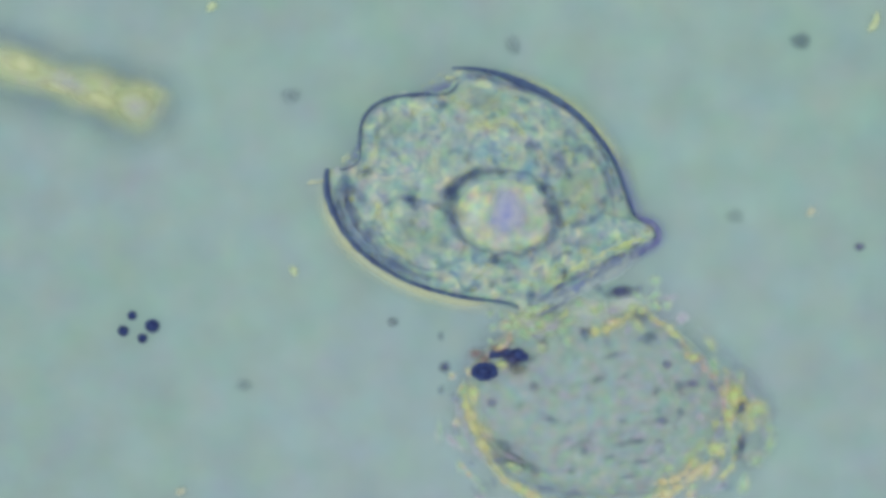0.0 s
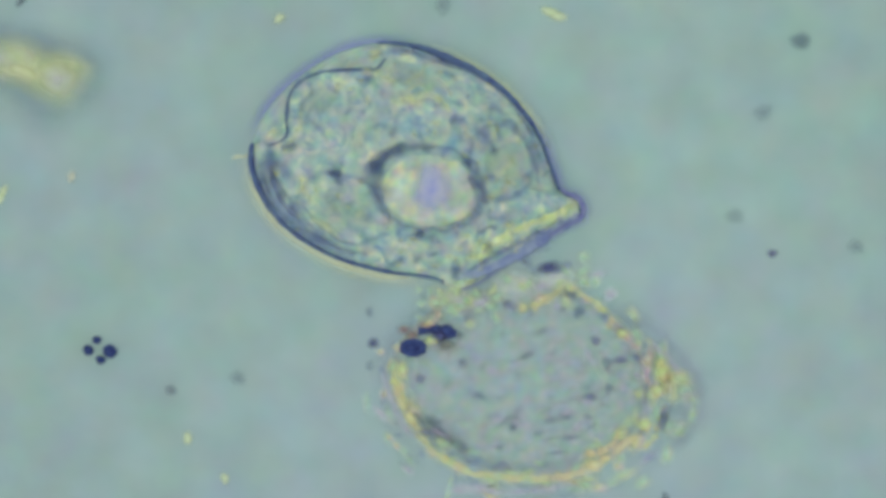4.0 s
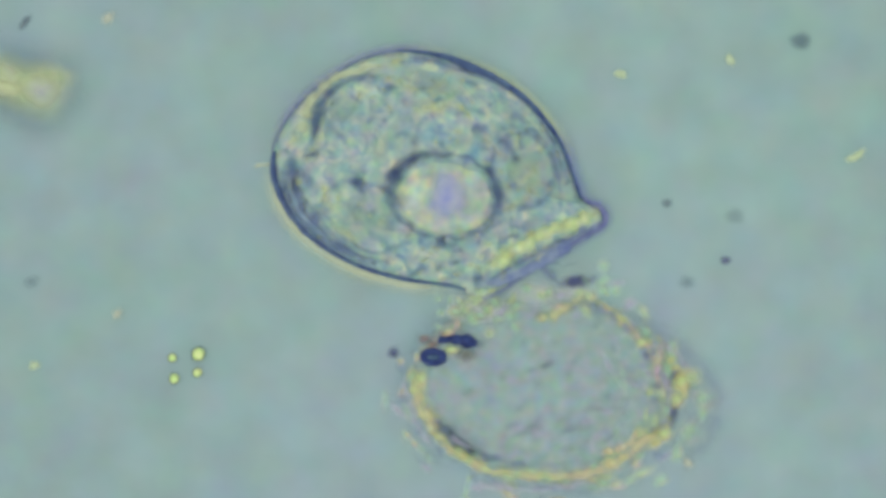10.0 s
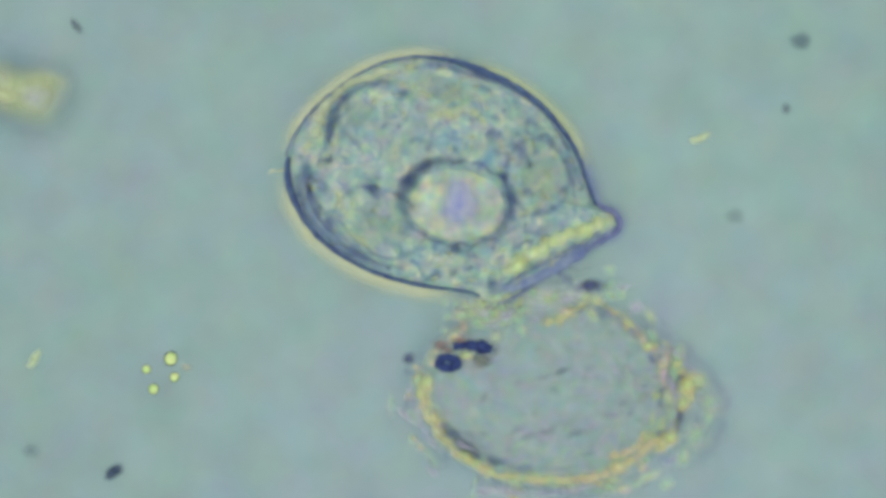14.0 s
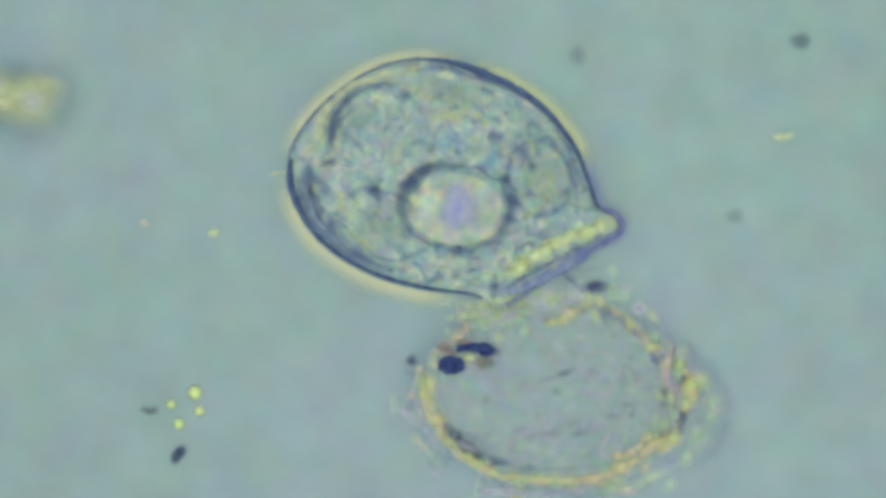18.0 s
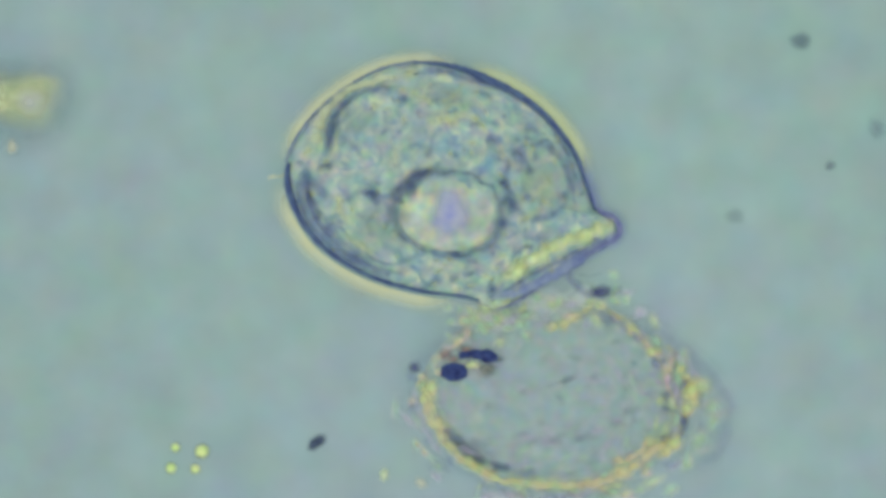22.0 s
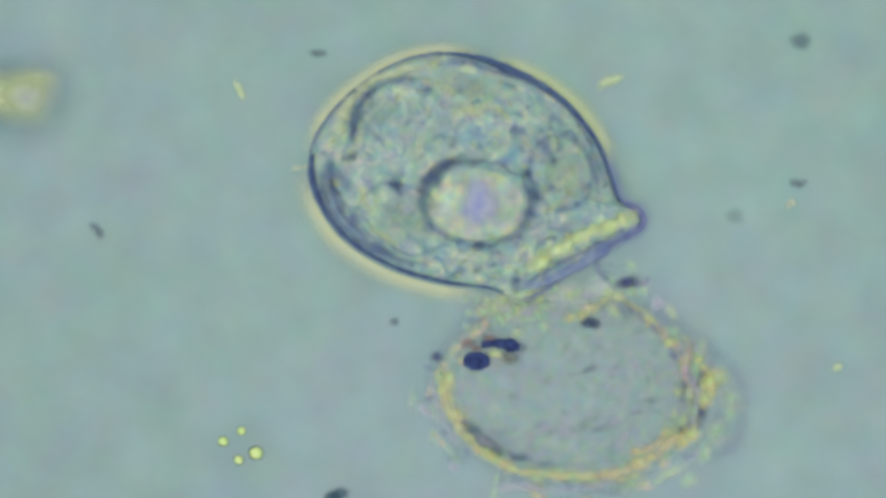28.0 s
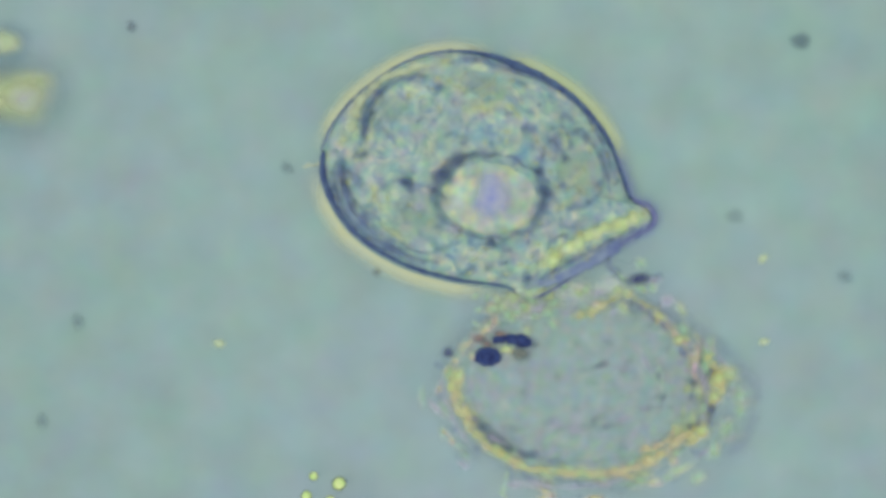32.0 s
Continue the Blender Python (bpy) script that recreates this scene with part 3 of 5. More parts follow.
    return thing, (crescent, crescent_edge, fold_gleam), folds, (upper_halo, upper_fringe), vacuole, (lower_halo, right_halo), veil, fold_edge, rim


def inside(x, y, poly):
    hit = False
    for (xa, ya), (xb, yb) in zip(poly, poly[1:] + poly[:1]):
        if (ya > y) != (yb > y) and x < (xb - xa) * (y - ya) / (yb - ya) + xa:
            hit = not hit
    return hit


def surface(px, py, line, middle=(765, 300), rim=0.013, top=0.036, bulge=2.4):
    """Height of the cushion's crown over a plan point."""
    d = np.array((px, py), float) - np.array(middle)
    r = np.linalg.norm(d) + 1e-6
    q = line - np.array(middle)
    near = np.argmin(np.abs(np.arctan2(q[:, 1] * d[0] - q[:, 0] * d[1], q @ d)))
    s = min(0.995, r / np.linalg.norm(q[near]))
    return rim + (top - rim) * (1 - s ** bulge) ** 0.75


def height_at(ln, line):
    return np.array([surface(p[0], p[1], line) for p in ln])


M_patch = stuff("clear_plasm", [(0.35, (144, 168, 156)), (0.65, (162, 182, 162))], size=4.0, alpha=0.3, fade=True)
cell, blunt_end, folds, upper_films, vacuole, halos, veil, fold_edge, mouth_rim = build_cell()


# ---- the empty shell ----
def build_shell():
    base = W(950, 690, 0)
    thing = new("empty_amoeba_shell")
    thing.location = base
    tagged(thing, "empty clear amoeba shell with crusty yellow rim, dark spots", "amoeba shell")
    o = base
    ring = curve([(1010, 524), (1055, 546), (1100, 580), (1128, 620), (1142, 665), (1143, 712), (1131, 757), (1098, 795), (1045, 821), (985, 832), (925, 831),
                  (860, 822), (805, 796), (762, 760), (732, 708), (722, 662), (740, 612), (785, 568), (850, 536), (930, 524)], 240)
    skin = ring + normals(ring) * np.interp(np.arange(240) / 240, [0, .06, .15, .24, .36, .5, .6, 1], [6, 12, 30, 30, 26, 14, 2, 2])[:, None]
    part("film", open_below(cushion(skin, (950, 690), o, 0.0005, 0.004, 0.009, steps=8), 0.002), M_film, thing, "clear grey film over the empty shell")
    # bluish haze round the rim, painted with fading films
    part("outer_haze", skirt(ring, -4, 46, 0.004, 0.001, o), M_haze, thing, "faint blue-grey painted haze")
    right = curve([(1080, 545), (1150, 590), (1200, 640), (1240, 700), (1225, 770), (1160, 830)], 60, False)
    part("outer_haze", skirt(right, -30, 45, 0.0045, 0.001, o, False), M_haze, thing, "faint blue-grey painted haze")
    edge = curve([(1120, 545), (1180, 596), (1228, 640), (1262, 700), (1250, 770), (1200, 822)], 60, False)
    part("outer_haze", soft_ribbon(edge, 38, 0.002, o, 77, False, 8.0, 0.001), M_violet_faint, thing, "faint violet-blue edge of the painted haze")
    for x, y, rx, ry in ((1236, 706, 36, 34), (1212, 770, 34, 24)):
        p = part("slime_lobe", lens_film(rx * 1.15, ry * 1.15, 0.001), M_lobe, thing, "pale clear lobe of slime")
        p.location = W(x, y, 0.007) - o
    # strands of the rim
    strand_parts = []

    def strand(width, material, *pts):
        ln = curve(pts, 50, False)
        ends = np.minimum(1, np.minimum(np.arange(50), 49 - np.arange(50)) / 8 + 0.3)
        k = len(strand_parts)
        strand_parts.append(part("strand", soft_ribbon(ln, 2.6 * width * ends, 0.006 + 0.0004 * (k % 3), o, 20 + k), material, thing))

    strand(11, M_rim_yellow, (722, 640), (735, 688), (753, 741), (794, 794), (853, 829))
    strand(12, M_rim_yellow, (790, 792), (853, 828), (912, 838), (971, 841), (1030, 836))
    strand(12, M_rim_orange, (985, 842), (1030, 836), (1089, 812), (1136, 776), (1166, 752))
    strand(7, M_rim_green, (748, 690), (766, 735), (800, 776), (846, 808), (900, 822))
    strand(12, M_rim_yellow, (930, 562), (976, 552), (1006, 534), (1026, 512))
    strand(8, M_rim_yellow, (1020, 520), (1048, 530), (1089, 560), (1124, 596))
    strand(8, M_rim_pink, (1100, 568), (1134, 606), (1154, 646), (1162, 690))
    strand(11, M_rim_yellow, (1170, 624), (1190, 650), (1204, 682), (1198, 716))
    strand(8, M_rim_yellow, (1192, 706), (1180, 744), (1164, 772), (1140, 794))
    strand(9, M_rim_lilac, (1150, 640), (1174, 680), (1178, 722), (1160, 762))
    strand(6, M_rim_green, (826, 832), (822, 852), (816, 874), (826, 888))
    strand(7, M_rim_lilac, (810, 850), (880, 862), (960, 862), (1050, 850))
    strand(8, M_rim_pink, (812, 548), (790, 586), (760, 604), (732, 640))
    strand(7, M_rim_lilac, (708, 660), (712, 700), (732, 752), (766, 796))
    strand(6, M_rim_teal, (850, 806), (920, 820), (1000, 818), (1060, 806))
    strand(10, M_rim_green, (1050, 812), (1096, 796), (1130, 770), (1152, 742))
    strand(9, M_rim_orange, (1050, 800), (1086, 792), (1114, 772), (1126, 748))
    strand(10, M_rim_green, (1200, 650), (1228, 684), (1240, 715), (1226, 752))
    strand(10, M_rim_yellow, (718, 636), (722, 668), (730, 708), (752, 752), (785, 792))
    strand(7, M_rim_lilac, (1150, 590), (1192, 628), (1220, 672), (1226, 724))
    strand(7, M_rim_teal, (762, 730), (790, 766), (830, 796), (880, 812))
    # grains stuck on the rim, thick and wide at the side away from the mouth
    rng = random.Random(11)
    mats = (M_crust, M_rim_green, M_rim_pink, M_rim_teal, M_rim_lilac)
    grains = [[mesh_of(lens_film(20 - 2 * k, 13 + 2 * k, 0.0008, n=14), m) for k in range(3)] for j, m in enumerate(mats)]
    nor = normals(ring)
    taken = []

    def room(p, near, most):
        """Whether fewer than so many pieces lie near a plan point yet."""
        if sum((p[0] - q[0]) ** 2 + (p[1] - q[1]) ** 2 < near * near for q in taken) >= most:
            return False
        taken.append((p[0], p[1]))
        return True

    for g in range(96):
        i = rng.randrange(240) if g < 56 else rng.randrange(20, 84)
        u = i / 240
        crust = 0.08 < u < 0.40
        if (u > 0.76 and rng.random() < 0.8) or (u > 0.42 and rng.random() < 0.4):
            continue
        spread = rng.gauss(26, 20) if crust else rng.gauss(2, 10)
        p = ring[i] + nor[i] * spread
        if not room(p, 24, 2):
            continue
        kind = rng.choices((0, 1, 2, 3, 4), (5, 4, 3, 0, 3) if crust else (4, 4, 3, 3, 3))[0]
        s = rng.uniform(0.6, 1.55)
        turn = math.degrees(math.atan2(nor[i][0], nor[i][1])) + rng.uniform(-40, 40)
        arc = strand_parts[5] if u < 0.06 else strand_parts[7] if u < 0.24 else strand_parts[1] if u < 0.5 else strand_parts[18]
        shared("grain", rng.choice(grains[kind]), arc, Matrix.Translation(W(p[0], p[1], 0.0045 + 0.002 * rng.random()) - o) @ pose(0, 0, 0, 0, 0, turn)
               @ Matrix.Diagonal((s * rng.uniform(0.8, 1.7), s * 0.8, 1, 1)))
    bits = [mesh_of(lens_film(11 - k, 8 + k, 0.0006, n=12), M_blue_bit) for k in range(2)]
    for g in range(48):
        i = rng.randrange(14, 66) if g % 2 else rng.randrange(94, 175)
        p = ring[i] + nor[i] * (rng.choice((-1, 1)) * rng.uniform(12, 24) + (26 if i < 84 else 6))
        if g % 5 == 0:
            p = (rng.uniform(790, 1080), rng.uniform(528, 560))
        k = rng.uniform(0.7, 1.5)
        shared("bit", bits[g % 2], strand_parts[7] if i < 84 else strand_parts[1], Matrix.Translation(W(p[0], p[1], 0.0088) - o) @ pose(0, 0, 0, 0, 0, rng.uniform(0, 180))
               @ Matrix.Diagonal((k * rng.uniform(1.0, 1.8), k, 1, 1)))
    # a pale lumpy mass on the outer side, away from the mouth
    lumps = [mesh_of(lens_film(26, 20, 0.001, n=16, flatness=0.15), m) for m in (M_crust, M_rim_green, M_lobe)]
    for g in range(16):
        i = rng.randrange(32, 70)
        p = ring[i] + nor[i] * rng.uniform(18, 78)
        if not room(p, 30, 2):
            continue
        k = rng.uniform(0.55, 1.15)
        shared("lump", lumps[g % 3], strand_parts[7], Matrix.Translation(W(p[0], p[1], 0.0062 + 0.002 * rng.random()) - o) @ pose(0, 0, 0, 0, 0, rng.uniform(0, 180))
               @ Matrix.Diagonal((k * rng.uniform(0.8, 1.4), k, 1, 1)))
    for x, y, rx, ry in ((1198, 674, 24, 34), (1190, 706, 20, 22), (1168, 766, 24, 20), (1128, 604, 20, 14), (738, 668, 18, 26)):
        p = part("bright_lump", lens_film(rx, ry, 0.0012, n=18), M_rim_yellow, thing, "bright yellow lump on the rim")
        p.location = W(x, y, 0.0086) - o
    # faint debris outside the lower rim, streaks of the inner wall
    debris = [mesh_of(lens_film(24, 13, 0.0008, n=14), m) for m in (M_lobe, M_rim_pink, M_rim_lilac, M_haze)]
    for g in range(34):
        i = rng.randrange(72, 165)
        p = ring[i] + nor[i] * rng.uniform(18, 62)
        turn = math.degrees(math.atan2(nor[i][0], nor[i][1])) + rng.uniform(-25, 25)
        shared("debris", debris[g % 4], strand_parts[1], Matrix.Translation(W(p[0], p[1], 0.004) - o) @ pose(0, 0, 0, 0, 0, turn) @ Matrix.Diagonal((rng.uniform(0.6, 1.5), rng.uniform(0.6, 1.1), 1, 1)))
    streak = [mesh_of(lens_film(30, 8, 0.0005, n=14), m) for m in (M_streak, M_lobe, M_rim_lilac)]
    for g in range(42):
        a, far = rng.uniform(-0.6, 2.6), rng.uniform(0.35, 0.95)
        x, y = 935 + 200 * far * math.cos(a), 690 + 135 * far * math.sin(a)
        shared("streak", streak[g % 3], thing, Matrix.Translation(W(x, y, 0.0096) - o) @ pose(0, 0, 0, 0, 0, rng.uniform(-5, 25) - 90 + math.degrees(-a) if far > 0.75 else rng.uniform(-10, 25))
               @ Matrix.Diagonal((rng.uniform(0.5, 1.1), rng.uniform(0.7, 1.3), 1, 1)))
    # loose flakes in the neck under the mouth
    for x, y, kind in ((815, 545, 0), (833, 532, 0), (858, 545, 0), (846, 516, 1), (793, 548, 2), (868, 532, 1), (880, 548, 4), (825, 560, 1), (805, 530, 0), (905, 540, 1),
                       (1060, 468, 1), (950, 520, 0), (925, 508, 1), (840, 556, 1), (895, 556, 1), (985, 520, 4), (1035, 520, 0), (1060, 512, 1)):
        shared("flake", rng.choice(grains[kind]), thing, Matrix.Translation(W(x, y, 0.011) - o) @ pose(0, 0, 0, 0, 0, rng.uniform(0, 180)) @ Matrix.Diagonal((1.1, 1.0, 1, 1)))
    for g in range(40):
        if g % 3:
            x, y = rng.uniform(765, 905), rng.uniform(512, 590)
            if y < 516 + abs(x - 850) * 0.12:
                continue
        else:
            x, y = rng.uniform(930, 1110), rng.uniform(472, 560)
            if y < 478 - (x - 950) * 0.2:
                continue
        if not room((x, y), 24, 2):
            continue
        k = rng.uniform(0.5, 1.2)
        shared("flake", rng.choice(grains[rng.choices((0, 1, 2, 3, 4), (4, 4, 2, 0, 3))[0]]), thing, Matrix.Translation(W(x, y, 0.0095 + 0.003 * rng.random()) - o)
               @ pose(0, 0, 0, 0, 0, rng.uniform(0, 180)) @ Matrix.Diagonal((k * rng.uniform(0.8, 1.6), k * 0.8, 1, 1)))
    for x, y, rx, ry in ((845, 545, 70, 34), (935, 520, 66, 40), (1010, 508, 60, 30)):
        p = part("neck_film", lens_film(rx, ry, 0.0006, flatness=0.2), M_neck, thing, "pale thin slime in the neck")
        p.location = W(x, y, 0.0102) - o
    fleck = part("dark_fleck", lens_film(34, 15, 0.0008, n=18, flatness=0.1), M_fleck, thing, "dark violet fleck")
    fleck.matrix_basis = Matrix.Translation(W(1020, 495, 0.0150) - o) @ pose(0, 0, 0, 0, 0, 12)
    wisps = [fleck]
    for pts, w, m in (([(964, 452), (968, 474), (990, 492)], 20, M_mouth), ([(1012, 502), (1040, 500), (1062, 484)], 20, M_mouth), ([(980, 470), (984, 490), (1004, 503)], 20, M_trace), ([(975, 462), (1000, 468), (1030, 462)], 9, M_rim_teal)):
        ln = curve(pts, 24, False)
        wisps.append(part("fleck_thread", soft_ribbon(ln, w, 0.011, o, w + len(pts), False, 3.0, 0.0004), m, thing))
    # the inner skin, which slides under the rim and carries spots and streaks
    skin_bm = lens_film(205, 140, 0.0008, n=40, flatness=0.3)
    bmesh.ops.translate(skin_bm, verts=skin_bm.verts, vec=W(940, 688, 0.0092) - o)
    inner = part("inner_skin", skin_bm, M_film_thin, thing, "thin clear inner skin")
    # navy inclusions near the mouth
    ellipse = np.array([(757 + 18 * math.cos(a), 629 + 10 * math.sin(a)) for a in np.linspace(0, 2 * math.pi, 36, endpoint=False)])
    spot = part("spot", tube(ellipse, 13, 0.0108, o, True, wobble=0.3, seed=41), M_navy, inner, "navy ring-shaped spot")
    p = part("spot_core", pebble(12, 6, 4, 3), M_teal_core, inner)
    p.location = W(757, 629, 0.0104) - o
    plug = part("spot_plug", pebble(13, 7, 3, 5), M_navy, inner)
    plug.location = W(757, 629, 0.0104) - o
    ln = curve([(766, 600), (790, 597), (814, 600), (834, 605)], 36, False)
    part("spot", tube(ln, np.interp(np.linspace(0, 1, 36), [0, .4, .75, 1], [11, 15, 24, 14]), 0.0108, o, False, wobble=0.3, seed=42), M_navy, inner, "navy bar-shaped spot")
    for x, y, rx, ry, m in ((816, 624, 26, 18, M_olive), (742, 597, 20, 13, M_rust), (756, 606, 16, 10, M_rust), (687, 621, 16, 15, M_fleck), (730, 628, 13, 12, M_rim_pink),
                            (790, 616, 22, 12, M_rim_yellow), (778, 588, 20, 9, M_rust), (700, 636, 12, 10, M_rim_pink), (838, 606, 14, 12, M_speck)):
        p = part("spot", lens_film(rx, ry, 0.0008, n=18), m, inner)
        p.location = W(x, y, 0.0101) - o
    # small streaks and specks inside
    marks = [(958, 643, 17, 6, 20), (930, 652, 20, 3, 15), (1042, 720, 18, 6, 0), (1080, 718, 13, 5, 5), (880, 664, 9, 6, 30), (1060, 660, 6, 14, 0), (820, 690, 12, 7, 40),
             (1045, 575, 12, 6, 0), (1075, 614, 9, 8, 0), (1065, 700, 12, 7, 0), (795, 754, 18, 9, -20), (838, 797, 12, 10, 0), (1030, 540, 15, 10, 0), (1000, 790, 20, 4, 10)]
    for g in range(14):
        a, far = rng.uniform(-1.5, 1.9) if g % 4 else rng.uniform(0, 6.3), math.sqrt(rng.random())
        marks.append((935 + 185 * far * math.cos(a), 685 + 128 * far * math.sin(a), rng.uniform(7, 14), rng.uniform(4, 7), rng.uniform(-25, 35)))
    for x, y, rx, ry, turn in marks:
        q = part("inclusion", lens_film(rx * 1.3, ry * 1.4, 0.0006, n=14), M_speck if rx == 17 else M_inclusion, inner)
        q.matrix_basis = Matrix.Translation(W(x, y, 0.0105) - o) @ pose(0, 0, 0, 0, 0, turn)
    # dark grains that lie on the skin at first and sink into the slime bed on the slide
    sunk = []
    for x, y, rx, ry, turn in ((680, 566, 11, 15, 0), (680, 662, 11, 15, 0), (1063, 664, 14, 8, 30), (1036, 530, 22, 17, 10), (1050, 566, 20, 12, 0), (792, 760, 26, 12, -15), (845, 806, 16, 15, 0),
                               (986, 600, 20, 9, 25), (1002, 716, 14, 6, 0), (1030, 752, 22, 7, 5), (1068, 752, 14, 8, 0), (1040, 788, 26, 7, 8), (980, 780, 18, 7, 15), (935, 770, 14, 9, 30),
                               (875, 715, 22, 10, -20), (845, 655, 15, 12, 0), (1105, 700, 12, 16, 0), (1100, 655, 15, 16, 0), (910, 805, 14, 8, 0), (1010, 815, 30, 7, 8)):
        q = part("sinking_grain", lens_film(rx, ry, 0.0006, n=16), M_sink, thing)
        q.matrix_basis = Matrix.Translation(W(x, y, 0.0112) - o) @ pose(0, 0, 0, 0, 0, turn)
        sunk.append(q)
    for x, y, rx, ry, m in ((806, 607, 24, 20, M_fleck), (1125, 651, 22, 11, M_dot), (1081, 617, 13, 12, M_dot), (1070, 715, 17, 9, M_dot), (770, 684, 14, 13, M_dot)):
        q = part("sinking_grain", lens_film(rx, ry, 0.0006, n=16), m, thing, "dark violet grain")
        q.location = W(x, y, 0.0114) - o
        sunk.append(q)
    return thing, strand_parts, inner, sunk, plug, wisps


shell, strands, inner_skin, sunk_grains, spot_plug, neck_wisps = build_shell()


# ---- dirt that stays with the instrument ----
for x, y, r, m, label in ((1417, 73, 21, 0.65, "round grey speck of dirt on the slide"), (1300, 383, 20, 0.28, "faint round speck of dirt on the slide")):
    M = stuff("dirt", [(0.3, (76, 100, 116)), (0.7, (100, 122, 134))], size=3.0, alpha=m, fade=True)
    d = part("dirt_speck", lens_film(r * 1.15, r * 0.92, 0.0012, flatness=0.3), M, None)
    d.location = W(x, y, 0.0003)
    tagged(d, label, "dirt speck")

# ---- soft gelatinous thread at the edge ----
thread = new("gelatinous_thread")
tagged(thread, "soft yellowish gelatinous thread, dark painted halo", "slime thread")
# dark halo of the blurred thread, put in as grey films
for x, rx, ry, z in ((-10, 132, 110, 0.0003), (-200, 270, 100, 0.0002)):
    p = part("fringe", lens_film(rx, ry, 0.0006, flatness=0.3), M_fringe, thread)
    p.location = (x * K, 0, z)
for x, y, rx, ry, z in ((0, 0, 72, 58, 0.0012), (-70, 3, 92, 52, 0.001), (-205, 2, 220, 46, 0.0008)):
    p = part("gel", lens_film(rx * 1.12, ry * 1.2, 0.001, flatness=0.05), M_blur, thread)
    p.location = (x * K, y * K, z)
for x, y, rx, ry in ((2, -4, 36, 30), (-120, 3, 60, 26)):
    p = part("core", lens_film(rx, ry, 0.0003), M_core_faint, thread)
    p.location = (x * K, y * K, 0.0023)
# pale gleams painted on the gel as coloured films
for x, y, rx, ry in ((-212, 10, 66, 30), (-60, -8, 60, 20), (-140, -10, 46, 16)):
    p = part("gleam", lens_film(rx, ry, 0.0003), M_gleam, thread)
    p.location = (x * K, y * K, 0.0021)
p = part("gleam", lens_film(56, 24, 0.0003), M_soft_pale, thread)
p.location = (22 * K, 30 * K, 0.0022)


late_blob = new("gelatinous_blob")
tagged(late_blob, "small soft pale gelatinous blob drifting in at the edge", "slime blob")
# painted grey halo, as round the thread
p = part("fringe", lens_film(62, 50, 0.0006, flatness=0.3), M_fringe, late_blob)
p.location = (0, 0, 0.0003)
p = part("gel", lens_film(40, 30, 0.001, flatness=0.2), M_blur, late_blob)
p.location = (0, 0, 0.001)


# ---- swimmers ----
def rod(long, wide, material, kind, seed):
    """A bacterium: one or two soft low mounds, the second a little askew."""
    thing = new(kind)
    if long < wide * 1.5:
        part("cell", lens_film(long * 1.15, wide * 1.15, wide * K, n=18, flatness=0.25), material, thing).location = (0, 0, 0.0006)
    else:
        rng = random.Random(seed)
        for side in (-1, 1):
            p = part("half", lens_film(long * 0.85, wide * 1.2, wide * K, n=18, flatness=0.25), material, thing)
            p.matrix_basis = pose(side * long * 0.28 * K, side * rng.uniform(-0.15, 0.15) * wide * K, 0.0006 + 0.0001 * side, 0, 0, side * rng.uniform(-18, 18))
    return thing


def tetrad():
    thing = new("coccus_cluster")
    tagged(thing, "loose cluster of four round bacteria, focus brightness painted on two sides", "bacteria")
    halves = []
    for k, (x, y, r) in enumerate(((-18, -27, 11), (-37, 5, 13), (24, -6, 17), (3, 20, 12))):
        made = []
        # dark and bright looks of changing focus are put into two coloured halves
        for sign in (1, -1):
            g = r * (0.8 if sign > 0 else 0.7)
            bm = pebble(g, g * 0.93, g * 0.95, k, 0.15)
            gone = [v for v in bm.verts if v.co.z * sign < -1.2 * K]
            bmesh.ops.delete(bm, geom=gone, context="VERTS")
            made.append(bm)
        ball = part("coccus", made[0], M_navy, thing)
        ball.location = (x * K, -y * K, 16 * K)
        ball["home"] = (x * K, -y * K, 16 * K)
        part("bright_side", made[1], M_glint, ball, "yellow-green side, painted bright as in focus")
        halves.append(ball)
    return thing, halves


cluster, cocci = tetrad()

M_pale = stuff("pale_pink_speck", [(0.35, (190, 190, 164)), (0.65, (196, 200, 176))], size=2.0, alpha=0.75, fade=True)
M_teal = stuff("teal_rod", [(0.35, (34, 66, 92)), (0.65, (70, 106, 116))], size=2.0, alpha=0.9, fade=True)
M_dusk = stuff("navy_rod", [(0.35, (32, 46, 84)), (0.65, (66, 84, 108))], size=2.0, alpha=0.95, fade=True)


def haze_cell(long, wide, material):
    thing = new("bacterium")
    p = part("cell", lens_film(long, wide, wide * 0.8 * K), material, thing)
    p.location = (0, 0, 0.0006)
    return thing


hero_one = tagged(rod(21, 11, M_dusk, "bacterium", 91), "dark navy rod-shaped bacterium", "bacterium", "swimming bacteria")
hero_two = tagged(rod(26, 12, M_teal, "bacterium", 92), "dark teal rod-shaped bacterium", "bacterium", "swimming bacteria")
swimmer_aa = tagged(rod(11.5, 9.0, M_dot, "bacterium", 1), "small dark round bacterium drifting over the slide", "bacterium", "swimming bacteria")
swimmer_ab = tagged(rod(12.3, 10.0, M_speck, "bacterium", 2), "small dark round bacterium drifting over the slide", "bacterium", "swimming bacteria")
swimmer_ac = tagged(rod(11.3, 9.2, M_speck, "bacterium", 3), "small dark round bacterium drifting over the slide", "bacterium", "swimming bacteria")
swimmer_ad = tagged(rod(19.0, 7.6, M_speck, "bacterium", 4), "dark rod-shaped bacterium swimming over the slide", "bacterium", "swimming bacteria")
swimmer_ae = tagged(rod(23.0, 9.2, M_speck, "bacterium", 5), "dark rod-shaped bacterium swimming over the slide", "bacterium", "swimming bacteria")
